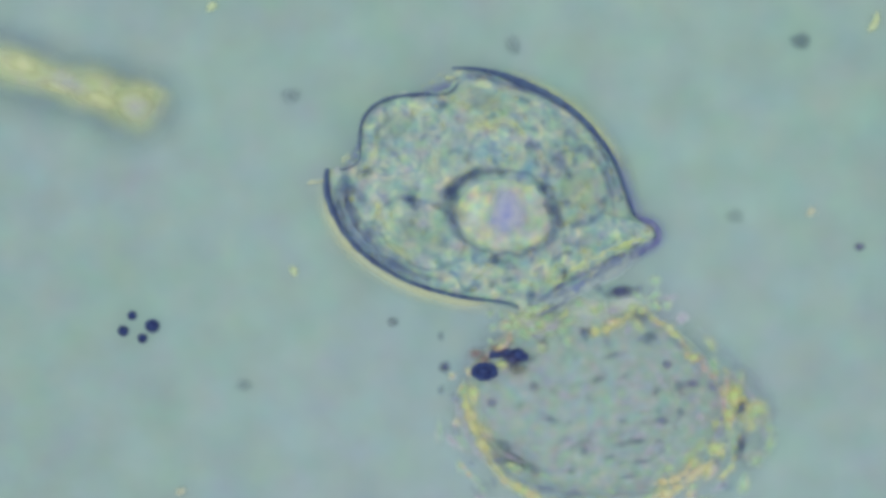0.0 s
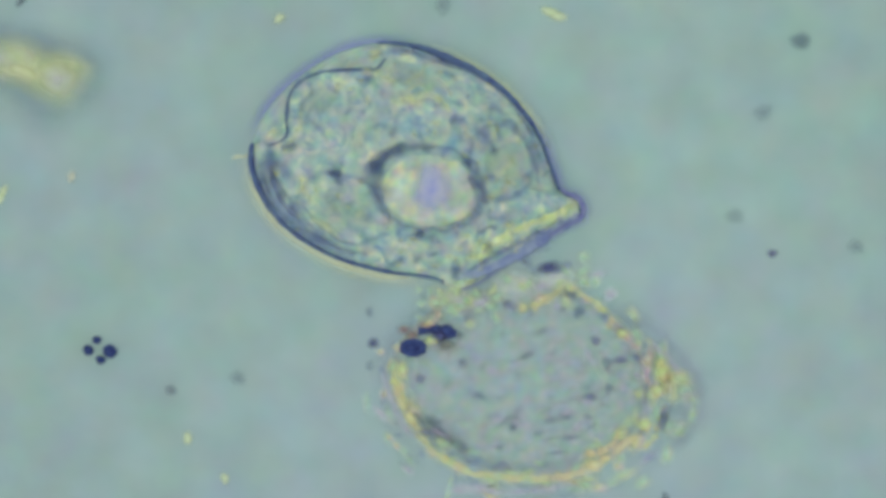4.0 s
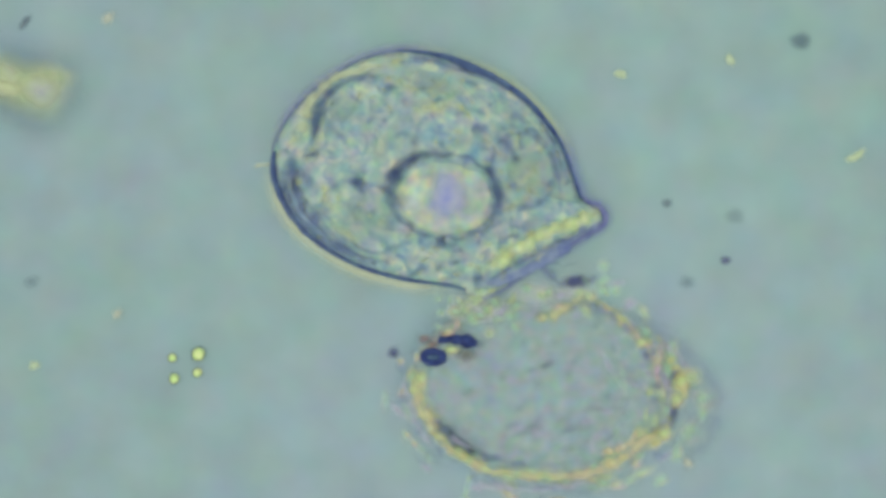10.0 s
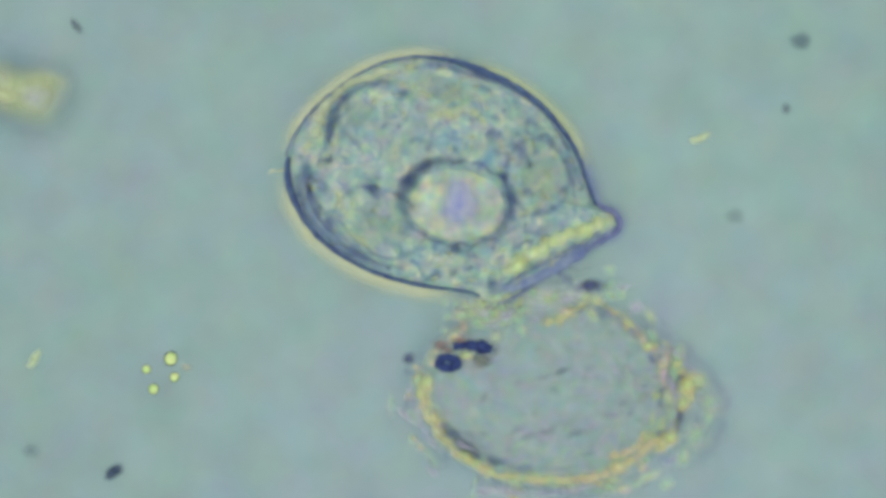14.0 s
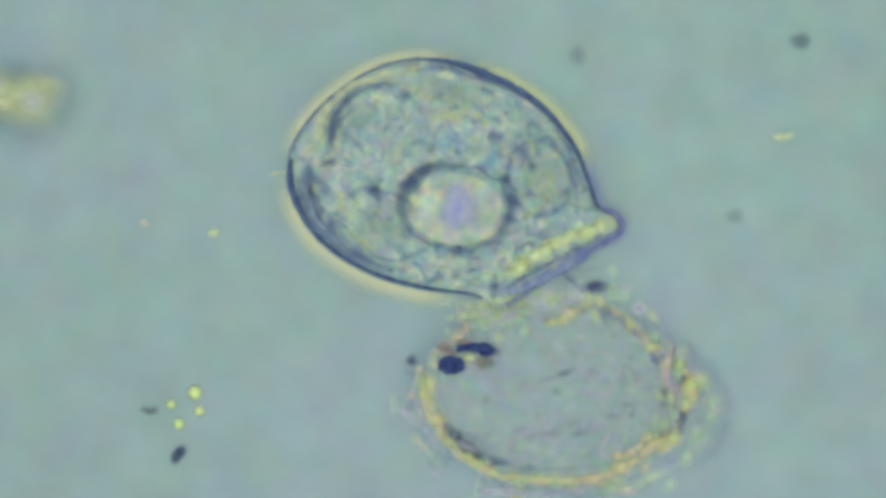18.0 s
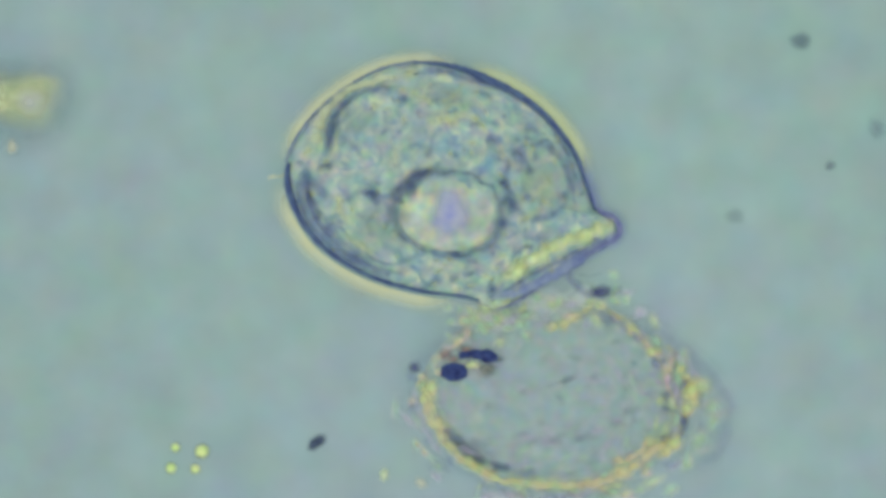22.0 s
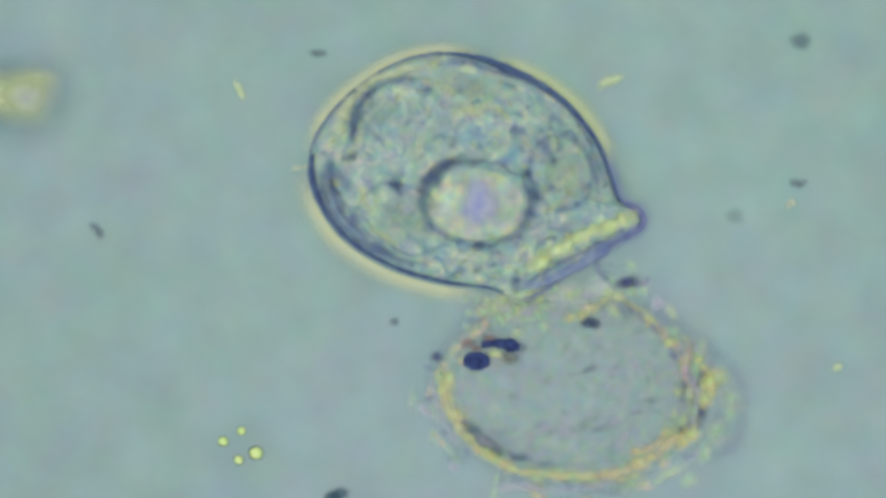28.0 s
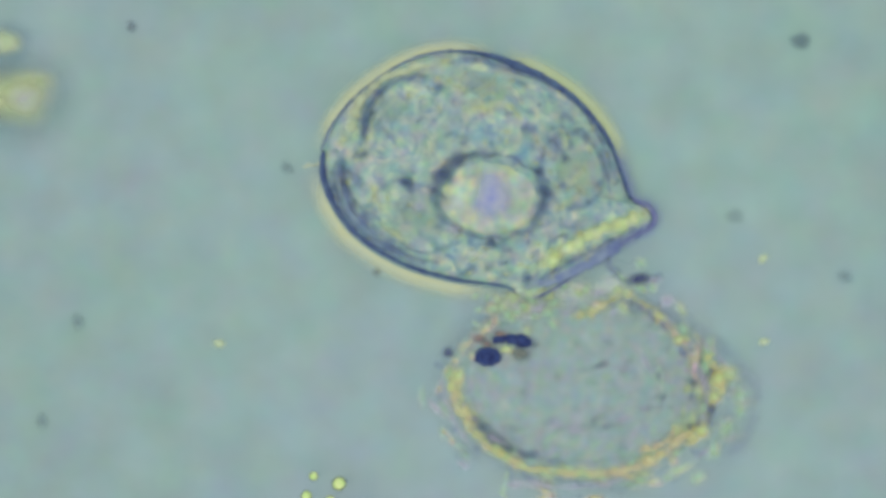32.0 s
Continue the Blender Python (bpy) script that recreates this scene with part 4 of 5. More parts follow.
swimmer_af = tagged(rod(17.6, 7.0, M_speck, "bacterium", 6), "dark rod-shaped bacterium swimming over the slide", "bacterium", "swimming bacteria")
swimmer_ag = tagged(rod(19.9, 7.9, M_speck, "bacterium", 7), "dark rod-shaped bacterium swimming over the slide", "bacterium", "swimming bacteria")
swimmer_ah = tagged(rod(19.1, 7.6, M_speck, "bacterium", 8), "dark rod-shaped bacterium swimming over the slide", "bacterium", "swimming bacteria")
swimmer_ai = tagged(haze_cell(25.5, 19.5, M_faint), "faint grey bacterium out of focus", "bacterium", "swimming bacteria")
swimmer_aj = tagged(haze_cell(25.5, 19.5, M_faint), "faint grey bacterium out of focus", "bacterium", "swimming bacteria")
swimmer_ak = tagged(haze_cell(19.0, 14.4, M_faint), "faint grey bacterium out of focus", "bacterium", "swimming bacteria")
swimmer_al = tagged(haze_cell(21.6, 16.5, M_faint), "faint grey bacterium out of focus", "bacterium", "swimming bacteria")
swimmer_am = tagged(haze_cell(21.3, 16.2, M_faint), "faint grey bacterium out of focus", "bacterium", "swimming bacteria")
swimmer_an = tagged(haze_cell(20.9, 16.0, M_faint), "faint grey bacterium out of focus", "bacterium", "swimming bacteria")
swimmer_ao = tagged(rod(13.0, 9.3, M_bright, "bacterium", 15), "small bright yellow-green bacterium", "bacterium", "swimming bacteria")
swimmer_ap = tagged(rod(14.2, 10.2, M_bright, "bacterium", 16), "small bright yellow-green bacterium", "bacterium", "swimming bacteria")
swimmer_aq = tagged(rod(14.5, 10.3, M_bright, "bacterium", 17), "small bright yellow-green bacterium", "bacterium", "swimming bacteria")
swimmer_ar = tagged(rod(12.3, 8.8, M_bright, "bacterium", 18), "small bright yellow-green bacterium", "bacterium", "swimming bacteria")
swimmer_as = tagged(rod(13.7, 9.8, M_bright, "bacterium", 19), "small bright yellow-green bacterium", "bacterium", "swimming bacteria")
swimmer_at = tagged(rod(23.0, 8.0, M_bright, "bacterium", 20), "bright yellow-green rod-shaped bacterium", "bacterium", "swimming bacteria")
swimmer_au = tagged(rod(22.1, 7.7, M_bright, "bacterium", 21), "bright yellow-green rod-shaped bacterium", "bacterium", "swimming bacteria")
swimmer_av = tagged(rod(29.1, 10.1, M_bright, "bacterium", 22), "bright yellow-green rod-shaped bacterium", "bacterium", "swimming bacteria")
swimmer_aw = tagged(rod(22.9, 7.9, M_bright, "bacterium", 23), "bright yellow-green rod-shaped bacterium", "bacterium", "swimming bacteria")
swimmer_ax = tagged(rod(30.1, 10.4, M_bright, "bacterium", 24), "bright yellow-green rod-shaped bacterium", "bacterium", "swimming bacteria")
swimmer_ay = tagged(haze_cell(15.4, 11.2, M_pale), "pale pinkish bacterium out of focus", "bacterium", "swimming bacteria")
swimmer_az = tagged(haze_cell(16.9, 12.2, M_pale), "pale pinkish bacterium out of focus", "bacterium", "swimming bacteria")
swimmer_ba = tagged(haze_cell(15.9, 11.5, M_pale), "pale pinkish bacterium out of focus", "bacterium", "swimming bacteria")
swimmer_bb = tagged(haze_cell(18.3, 13.2, M_pale), "pale pinkish bacterium out of focus", "bacterium", "swimming bacteria")
swimmer_bc = tagged(haze_cell(20.5, 14.8, M_pale), "pale pinkish bacterium out of focus", "bacterium", "swimming bacteria")
swimmer_bd = tagged(rod(10.3, 8.4, M_speck, "bacterium", 31), "small dark round bacterium drifting over the slide", "bacterium", "swimming bacteria")
swimmer_be = tagged(rod(13.5, 9.0, M_bright, "bacterium", 32), "small bright yellow-green bacterium", "bacterium", "swimming bacteria")


# ---- all that moves ----
def at(px, py, turn=0, up=0.0):
    """A pose on the plan's grid, up metres over the slide."""
    v = W(px, py, up)
    return pose(v.x, v.y, v.z, 0, 0, turn)


def shift(dx, dy, dz=0.0):
    return pose(dx * K, -dy * K, dz)


def roll(ob, degrees, lean, spread=1.0):
    x, y, z = ob["home"]
    return pose(x * spread, y * spread, z, degrees, lean, 0)


def motions():
    walk(cell, [(0, at(872, 335, 0)), (0.1, at(868, 334, 0)), (0.2, at(845, 320, 0)), (0.3, at(752, 255, 0)), (0.4, at(694, 197, 0)), (0.5, at(671, 182, 0)), (1, at(662, 181, 0)), (1.5, at(660, 181, 0)), (2, at(657, 185, 0)), (2.5, at(754, 230, 0)), (3, at(784, 243, 0)), (3.5, at(738, 286, 0)), (5.5, at(746, 293, 0)), (6, at(744, 293, 0)), (6.5, at(750, 296, 0)), (7, at(751, 296, 0)), (7.5, at(750, 296, 0)), (8, at(751, 297, 0)), (8.5, at(752, 297, 0)), (9, at(770, 300, 0)), (9.5, at(775, 303, 0)), (10, at(778, 305, 0)), (10.5, at(783, 305, 0)), (11, at(786, 306, 0)), (11.5, at(790, 309, 0)), (12, at(792, 312, 0)), (12.5, at(793, 312, 0)), (13, at(796, 314, 0)), (13.5, at(803, 313, 0)), (14, at(803, 315, 0)), (14.5, at(804, 315, 0)), (16.5, at(801, 317, 0)), (17, at(801, 319, 0)), (18, at(807, 319, 0)), (19, at(807, 320, 0)), (19.5, at(806, 320, 0)), (20, at(798, 322, 0)), (21, at(798, 322, 0)), (22, at(803, 325, 0)), (22.5, at(810, 320, 0)), (23, at(810, 320, 0)), (23.5, at(818, 319, 0)), (24, at(818, 317, 0)), (24.5, at(829, 315, 0)), (25, at(829, 315, 0)), (25.5, at(830, 315, 0)), (27.5, at(849, 309, 0)), (28, at(845, 309, 0)), (28.5, at(852, 309, 0)), (29, at(849, 303, 0)), (29.5, at(855, 303, 0)), (30, at(855, 306, 0)), (30.5, at(855, 305, 0)), (31, at(861, 305, 0)), (31.5, at(864, 306, 0)), (32, at(865, 305, 0))])
    walk(shell, [(0, at(1050, 719, 0)), (0.1, at(1046, 718, 0)), (0.2, at(1023, 704, 0)), (0.3, at(930, 640, 0)), (0.4, at(874, 580, 0)), (0.5, at(851, 564, 0)), (1, at(845, 566, 0)), (1.5, at(845, 567, 0)), (2, at(845, 573, 0)), (2.5, at(944, 618, 0)), (3, at(973, 632, 0)), (3.5, at(923, 671, 0)), (5.5, at(927, 682, 0)), (6, at(927, 684, 0)), (6.5, at(931, 684, 0)), (7, at(931, 684, 0)), (7.5, at(929, 685, 0)), (8, at(931, 685, 0)), (8.5, at(932, 688, 0)), (9, at(950, 690, 0)), (9.5, at(955, 692, 0)), (10, at(958, 693, 0)), (10.5, at(959, 694, 0)), (11, at(962, 695, 0)), (11.5, at(964, 694, 0)), (12, at(963, 698, 0)), (12.5, at(963, 699, 0)), (13, at(964, 698, 0)), (13.5, at(968, 695, 0)), (14, at(969, 700, 0)), (14.5, at(970, 700, 0)), (16.5, at(970, 702, 0)), (17, at(972, 705, 0)), (18, at(974, 701, 0)), (19, at(975, 703, 0)), (19.5, at(974, 704, 0)), (20, at(973, 707, 0)), (21, at(974, 707, 0)), (22, at(976, 709, 0)), (22.5, at(984, 706, 0)), (23, at(983, 705, 0)), (23.5, at(986, 702, 0)), (24, at(987, 701, 0)), (24.5, at(994, 698, 0)), (25, at(995, 698, 0)), (25.5, at(997, 700, 0)), (27.5, at(1010, 694, 0)), (28, at(1007, 693, 0)), (28.5, at(1010, 692, 0)), (29, at(1016, 687, 0)), (29.5, at(1018, 687, 0)), (30, at(1016, 690, 0)), (30.5, at(1018, 688, 0)), (31, at(1018, 686, 0)), (31.5, at(1019, 686, 0)), (32, at(1024, 688, 0))])
    for ob in blunt_end[1:]:
        walk(ob, [(0, shift(50, 45, -0.014)), (3.2, shift(50, 45, -0.014)), (5.5, shift(0, 0)), (32, shift(0, 0))])
    for ob in folds:
        walk(ob, [(0, shift(14, 10, -0.009)), (3.2, shift(14, 10, -0.009)), (5.5, shift(0, 0)), (32, shift(0, 0))])
    for ob in blunt_end[:1]:
        walk(ob, [(0, shift(34, 28, -0.005)), (1, shift(18, 15, -0.0035)), (2, shift(13, 11, -0.003)), (3, shift(8, 7, -0.002)), (3.5, shift(6, 5, -0.0015)), (5.5, shift(0, 0)), (32, shift(0, 0))])
    walk(upper_films[1], [(0, shift(36, 28, -0.004)), (1, shift(20, 16, -0.003)), (3, shift(8, 7, -0.002)), (5.5, shift(-5, -5)), (8.5, shift(-4, -4)), (12, shift(12, 10, -0.003)), (32, shift(12, 10, -0.003))])
    walk(upper_films[0], [(0, shift(66, 54, -0.009)), (1, shift(52, 42, -0.009)), (3.2, shift(36, 28, -0.008)), (5.5, shift(14, 11, -0.003)), (8.5, shift(10, 8, -0.002)), (12, shift(0, 0)), (18, shift(-4, -4)), (32, shift(-4, -4))])
    for ob, dx, dy in ((halos[0], -0.6, 0.8), (halos[1], 0.65, -0.76)):
        walk(ob, [(0, shift(-4 * dx, -4 * dy)), (3.5, shift(-5 * dx, -5 * dy)), (5.5, shift(-12 * dx, -12 * dy)), (9, shift(-7 * dx, -7 * dy)), (13, shift(0, 0)), (17, shift(5 * dx, 5 * dy)), (23, shift(8 * dx, 8 * dy)), (32, shift(7 * dx, 7 * dy))])
    walk(veil, [(0, shift(0, 0)), (3.5, shift(0, 0)), (5.5, shift(-40, -50, -0.012)), (32, shift(-40, -50, -0.012))])
    walk(mouth_rim, [(0, shift(0, 0, -0.0023)), (3.3, shift(0, 0, -0.0021)), (5.5, shift(0, 0)), (32, shift(0, 0))])
    walk(fold_edge, [(0, shift(0, 0)), (3, shift(0, 0)), (5.5, shift(12, 6, -0.0006)), (14, shift(14, 8, -0.0008)), (19, shift(14, 10, -0.003)), (32, shift(14, 10, -0.003))])
    m = spot_plug.matrix_basis.copy()
    walk(spot_plug, [(t, Matrix.Translation((0, 0, up)) @ m) for t, up in ((0, 0.0012), (3.5, 0.0012), (5.5, -0.002), (9.5, -0.002), (13.0, -0.0001), (19, 0.0005), (32, 0.0005))])
    for ob in neck_wisps:
        m = ob.matrix_basis.copy()
        walk(ob, [(t, shift(dx, dy) @ m) for t, dx, dy in ((0, -24, -9), (3.5, -24, -9), (6, -18, -9), (8, -21, -4), (12, 0, 0), (17, 6, 0), (20, 10, 2), (23, 18, 2), (25, 24, 4), (30, 36, 0), (32, 36, 0))])
    for k, ob in enumerate(sunk_grains):
        m = ob.matrix_basis.copy()
        deep = Matrix.Translation((0, 0, -0.0122)) @ m
        walk(ob, [(0, m), (3.2 + 0.05 * k, m), (5.0 + 0.03 * k, deep), (32, deep)])
    walk(inner_skin, [(0, shift(0, 0)), (9, shift(0, 0)), (12, shift(10, 3)), (14, shift(17, 4)), (17, shift(17, 6)), (20, shift(19, 9)), (22, shift(20, 11)), (25, shift(23, 10)), (27.5, shift(29, 8)), (30, shift(29, 6)), (32, shift(32, 5))])
    walk(vacuole, [(0, shift(11, -1)), (3, shift(12, 2)), (6, shift(9, -1)), (9, shift(0, 0)), (12, shift(-1, 0)), (14, shift(-4, 2)), (17, shift(-7, 5)), (18, shift(-10, 6)), (19, shift(-16, 7)), (20, shift(-21, 10)), (21, shift(-25, 10)), (22, shift(-20, 10)), (23, shift(-14, 12)), (24, shift(-20, 12)), (25, shift(-16, 10)), (28, shift(-11, 8)), (30, shift(-9, 3)), (32, shift(-9, 0))])
    for ob in (strands[0], strands[1], strands[2], strands[11], strands[10], strands[14], strands[16]):
        walk(ob, [(0, shift(4, 28)), (3.5, shift(3, 24)), (5.5, shift(0, 2)), (7, shift(0, 0)), (32, shift(0, 0))])
    for ob in (strands[6], strands[7], strands[8], strands[17], strands[19]):
        walk(ob, [(0, shift(26, 30)), (3.5, shift(20, 24)), (5.5, shift(2, 2)), (7, shift(0, 0)), (32, shift(0, 0))])
    walk(thread, [(0, at(238, 186, -17)), (0.1, at(234, 185, -17)), (0.2, at(210, 172, -17)), (0.3, at(120, 110, -18)), (0.4, at(62, 50, -18)), (0.5, at(45, 36, -20)), (1, at(36, 35, -20)), (1.5, at(36, 34, -20)), (2, at(34, 38, -20)), (2.5, at(122, 78, -19)), (3, at(152, 98, -18)), (3.5, at(108, 132, -18)), (5.5, at(92, 142, -16)), (6, at(84, 145, -15)), (7, at(78, 147, -14)), (9, at(72, 156, -12)), (11, at(68, 160, -11)), (13, at(62, 166, -10)), (17, at(56, 176, -6)), (20, at(52, 178, -4)), (25, at(48, 174, 0)), (28, at(44, 170, 0)), (32, at(40, 172, 0))])
    walk(cluster, [(0, at(250, 582, 0)), (0.1, at(246, 581, 0)), (0.2, at(222, 562, 2)), (0.3, at(120, 505, 0)), (0.4, at(75, 445, 0)), (0.5, at(68, 438, -3)), (1, at(46, 470, -25)), (1.5, at(38, 452, -25)), (2, at(38, 462, -25)), (2.5, at(148, 524, -20)), (3, at(202, 553, -15)), (3.5, at(172, 598, -15)), (5.5, at(238, 640, 0)), (6, at(252, 640, 5)), (6.5, at(282, 630, 10)), (7, at(297, 632, 15)), (7.5, at(313, 640, 20)), (8, at(322, 645, 25)), (8.5, at(336, 645, 30)), (9, at(350, 648, 35)), (9.5, at(346, 650, 35)), (10, at(336, 645, 35)), (10.5, at(333, 645, 35)), (11, at(344, 637, 40)), (11.5, at(325, 655, 42, 0.003)), (12, at(314, 661, 45, 0.006)), (12.5, at(296, 668, 45, 0.009)), (13, at(294, 675, 45, 0.011)), (13.5, at(292, 660, 50, 0.014)), (14, at(292, 657, 50, 0.017)), (14.5, at(289, 665, 50, 0.020)), (16.5, at(312, 695, 60, 0.045)), (17, at(322, 698, 60, 0.045)), (19, at(340, 750, 40, 0.045)), (21, at(335, 805, 30, 0.045)), (23, at(340, 815, 0, 0.045)), (25, at(348, 832, -30, 0.045)), (28, at(430, 795, -30, 0.012)), (29, at(470, 830, -20, 0.011)), (30, at(488, 840, -10, 0.010)), (31, at(540, 858, 0, 0.009)), (32, at(578, 866, 10, 0.008))])
    for k, ball in enumerate(cocci):
        late = 1.2 * (k % 3)
        walk(ball, [(0, roll(ball, 0, 0, 0.85)), (2, roll(ball, 5, 0, 0.66)), (3.5 + late, roll(ball, 20, 5, 0.62)), (5 + late, roll(ball, 80, 10, 0.9)), (6.5 + late, roll(ball, 140, 10, 0.95)), (8.5 + late, roll(ball, 180, 5, 1.0)), (32, roll(ball, 180, 0, 1.0))])
    walk(late_blob, [(0, at(-150, 40)), (29, at(-150, 40)), (31, at(-50, 66)), (32, at(10, 76))])
    walk(hero_one, [(0, at(222, 960, 20)), (12.5, at(222, 960, 20)), (13.5, at(222, 857, 20)), (14, at(202, 836, 40)), (14.5, at(206, 840, 30)), (16.5, at(300, 806, 60)), (17, at(275, 795, 70)), (18.5, at(368, 812, 40)), (19, at(430, 815, 20)), (20, at(480, 812, 10)), (21, at(515, 810, 20)), (22, at(561, 784, 40)), (23, at(610, 785, 20)), (24, at(662, 751, 10, 0.011)), (24.5, at(731, 776, 30, 0.012)), (25, at(818, 742, 20, 0.013)), (25.5, at(905, 719, -20, 0.013)), (27.5, at(1064, 585, 0, 0.013)), (28, at(1045, 573, 0, 0.013)), (28.5, at(1013, 562, 5, 0.011)), (29, at(985, 566, 10, 0.009)), (29.5, at(984, 570, 10, 0.006)), (30, at(980, 574, 5, 0.0045)), (30.5, at(984, 520, 0, 0.001)), (31, at(990, 440, 0, 0.001)), (32, at(990, 420, 0, 0.001))])
    walk(hero_two, [(0, at(420, 960, -40)), (22, at(440, 960, -40)), (23, at(490, 865, -30)), (23.5, at(493, 857, -40)), (24.5, at(509, 857, -20)), (25, at(540, 860, 20)), (28, at(595, 878, 20)), (30, at(610, 960, 20)), (32, at(610, 960, 20))])
    walk(swimmer_aa, [(0, at(1521, 437, 0)), (0.1, at(1517, 436, 0)), (0.2, at(1493, 420, 0)), (0.3, at(1402, 356, 0)), (0.4, at(1344, 297, 0)), (0.5, at(1325, 280, 0)), (1, at(1340, 292, 0)), (1.5, at(1329, 303, 0)), (2, at(1332, 309, 0)), (2.5, at(1400, 352, 0)), (3, at(1426, 383, 0)), (3.5, at(1374, 435, 0)), (5.5, at(1361, 459, 0)), (6, at(1371, 459, 0)), (6.5, at(1369, 470, 0)), (7, at(1381, 462, 0)), (7.5, at(1383, 459, 0)), (8, at(1364, 459, 0)), (8.5, at(1340, 452, 0)), (9, at(1326, 452, 0)), (9.5, at(1294, 453, 0)), (10, at(1284, 461, 0)), (10.5, at(1260, 466, 0)), (11, at(1259, 467, 0)), (11.5, at(1256, 467, 0)), (12, at(1216, 452, 0)), (12.5, at(1194, 460, 0)), (13, at(1165, 519, 0)), (14, at(1140, 700, 0)), (15, at(1200, 970, 0)), (32, at(1200, 970, 0))])
    walk(swimmer_ab, [(0, at(695, 570, 0.5)), (1, at(695, 970, -37)), (7, at(-90, 412, -7.8)), (8, at(150, 412, -10)), (9, at(-90, 412, 7.5)), (10, at(510, -90, 37.9)), (12, at(510, 150, 55)), (13, at(510, -90, 88.7)), (14, at(1136, -90, 80.3)), (17, at(1136, 15, 104.3)), (18, at(1136, -90, 99.9)), (22, at(1660, 210, 134.8)), (23, at(1560, 210, 165.1)), (24, at(1660, 210, 132.9)), (25, at(1138, 70, 103.7)), (28, at(1138, -90, 81.1)), (29, at(118, -90, 118.3)), (30, at(118, 27, 113.2)), (31, at(158, 47, 123.4)), (32, at(233, 48, 107.4))])
    walk(swimmer_ac, [(0, at(1128, -90, -32.5)), (8, at(1128, -90, -25.7)), (9, at(1128, 348, -18.9)), (10, at(1180, 360, 13.4)), (12, at(1180, -90, 28)), (13, at(1195, 252, 62.3)), (14, at(1391, 193, 90.8)), (17, at(1138, 303, 130.1)), (18, at(1138, -90, 143.8)), (19, at(1205, 5, 116.8)), (20, at(1205, -90, 145.7)), (21, at(1660, 294, 182.8)), (22, at(1469, 294, 215.2)), (23, at(1485, 323, 220.8)), (24, at(1660, 323, 237.9)), (25, at(1520, 388, 214.7)), (28, at(1660, 388, 241.3)), (32, at(1660, 388, 247.2))])
    walk(swimmer_ad, [(0, at(1088, 970, -80)), (1, at(1088, 855, -80)), (2, at(1088, 970, -80)), (10, at(1660, 440, -145)), (12, at(1422, 440, -145)), (13, at(1660, 440, -145)), (18, at(1463, 970, -195)), (19, at(1463, 795, -195)), (20, at(1463, 970, -195)), (21, at(1450, 598, -155)), (22, at(1660, 598, -155)), (23, at(1420, 800, -155)), (24, at(1420, 970, -155)), (25, at(1660, 325, -180)), (28, at(1412, 325, -180)), (29, at(1660, 325, -180)), (32, at(1660, 325, -180))])
    walk(swimmer_ae, [(0, at(1535, -90, 10)), (1, at(1535, 22, 10)), (2, at(1535, -90, 10)), (3, at(1270, -90, -60)), (6, at(1270, 112, -60)), (7, at(1270, -90, -60)), (8, at(1052, 184, 5)), (9, at(1052, -90, 5)), (10, at(1218, -90, 20)), (12, at(1218, 105, 20)), (13, at(1218, -90, 20)), (18, at(1050, -90, 70)), (19, at(1050, 18, 70)), (20, at(1050, -90, 70)), (32, at(1050, -90, 70))])
    walk(swimmer_af, [(0, at(110, -90, 54.1)), (8, at(6, 41, 54.1)), (9, at(38, 31, 54.1)), (9.5, at(26, 28, 54.1)), (10, at(44, 40, 54.1)), (10.5, at(52, 46, 54.1)), (11, at(64, 35, 54.1)), (11.5, at(107, 52, 54.1)), (12, at(108, 63, 54.1)), (12.5, at(115, 72, 92.1)), (13, at(143, 70, 130)), (13.5, at(134, 59, 130)), (14, at(135, 47, 130)), (14.5, at(119, 56, 136.7)), (17, at(200, 57, 170)), (18, at(200, -90, 170)), (25, at(563, -90, 180)), (28, at(563, 95, 180)), (29, at(563, -90, 180)), (32, at(563, -90, 180))])
    walk(swimmer_ag, [(0, at(-90, 452, -70)), (12, at(-90, 452, -70)), (13, at(142, 452, -70)), (14, at(-90, 452, -70)), (25, at(-90, 408, -50)), (28, at(172, 408, -50)), (29, at(-90, 408, -50)), (32, at(-90, 408, -50))])
    walk(swimmer_ah, [(0, at(-90, 483, 0)), (12, at(-90, 483, 0)), (13, at(70, 483, 0)), (14, at(-90, 483, 0)), (22, at(620, 970, 5)), (23, at(620, 855, 5)), (24, at(620, 970, 5)), (25, at(590, 970, 30)), (28, at(590, 878, 30)), (29, at(590, 970, 30)), (32, at(590, 970, 30))])
    walk(swimmer_ai, [(0, at(908, 80, -72.9)), (1, at(908, -90, -109.3)), (2, at(951, 47, -91.8)), (3, at(951, -90, -105.3)), (6, at(307, 292, -74.9)), (7, at(307, -90, -36.4)), (8, at(1198, -90, -36)), (9, at(1198, 255, 3.9)), (10, at(1198, -90, -11.3)), (14, at(1310, -90, -45.2)), (17, at(1310, 185, -37.2)), (18, at(1022, 99, -74.7)), (19, at(1170, 287, -98.9)), (20, at(1170, -90, -106.3)), (21, at(1238, 20, -97.4)), (22, at(1238, -90, -124.9)), (32, at(1238, -90, -161.5))])
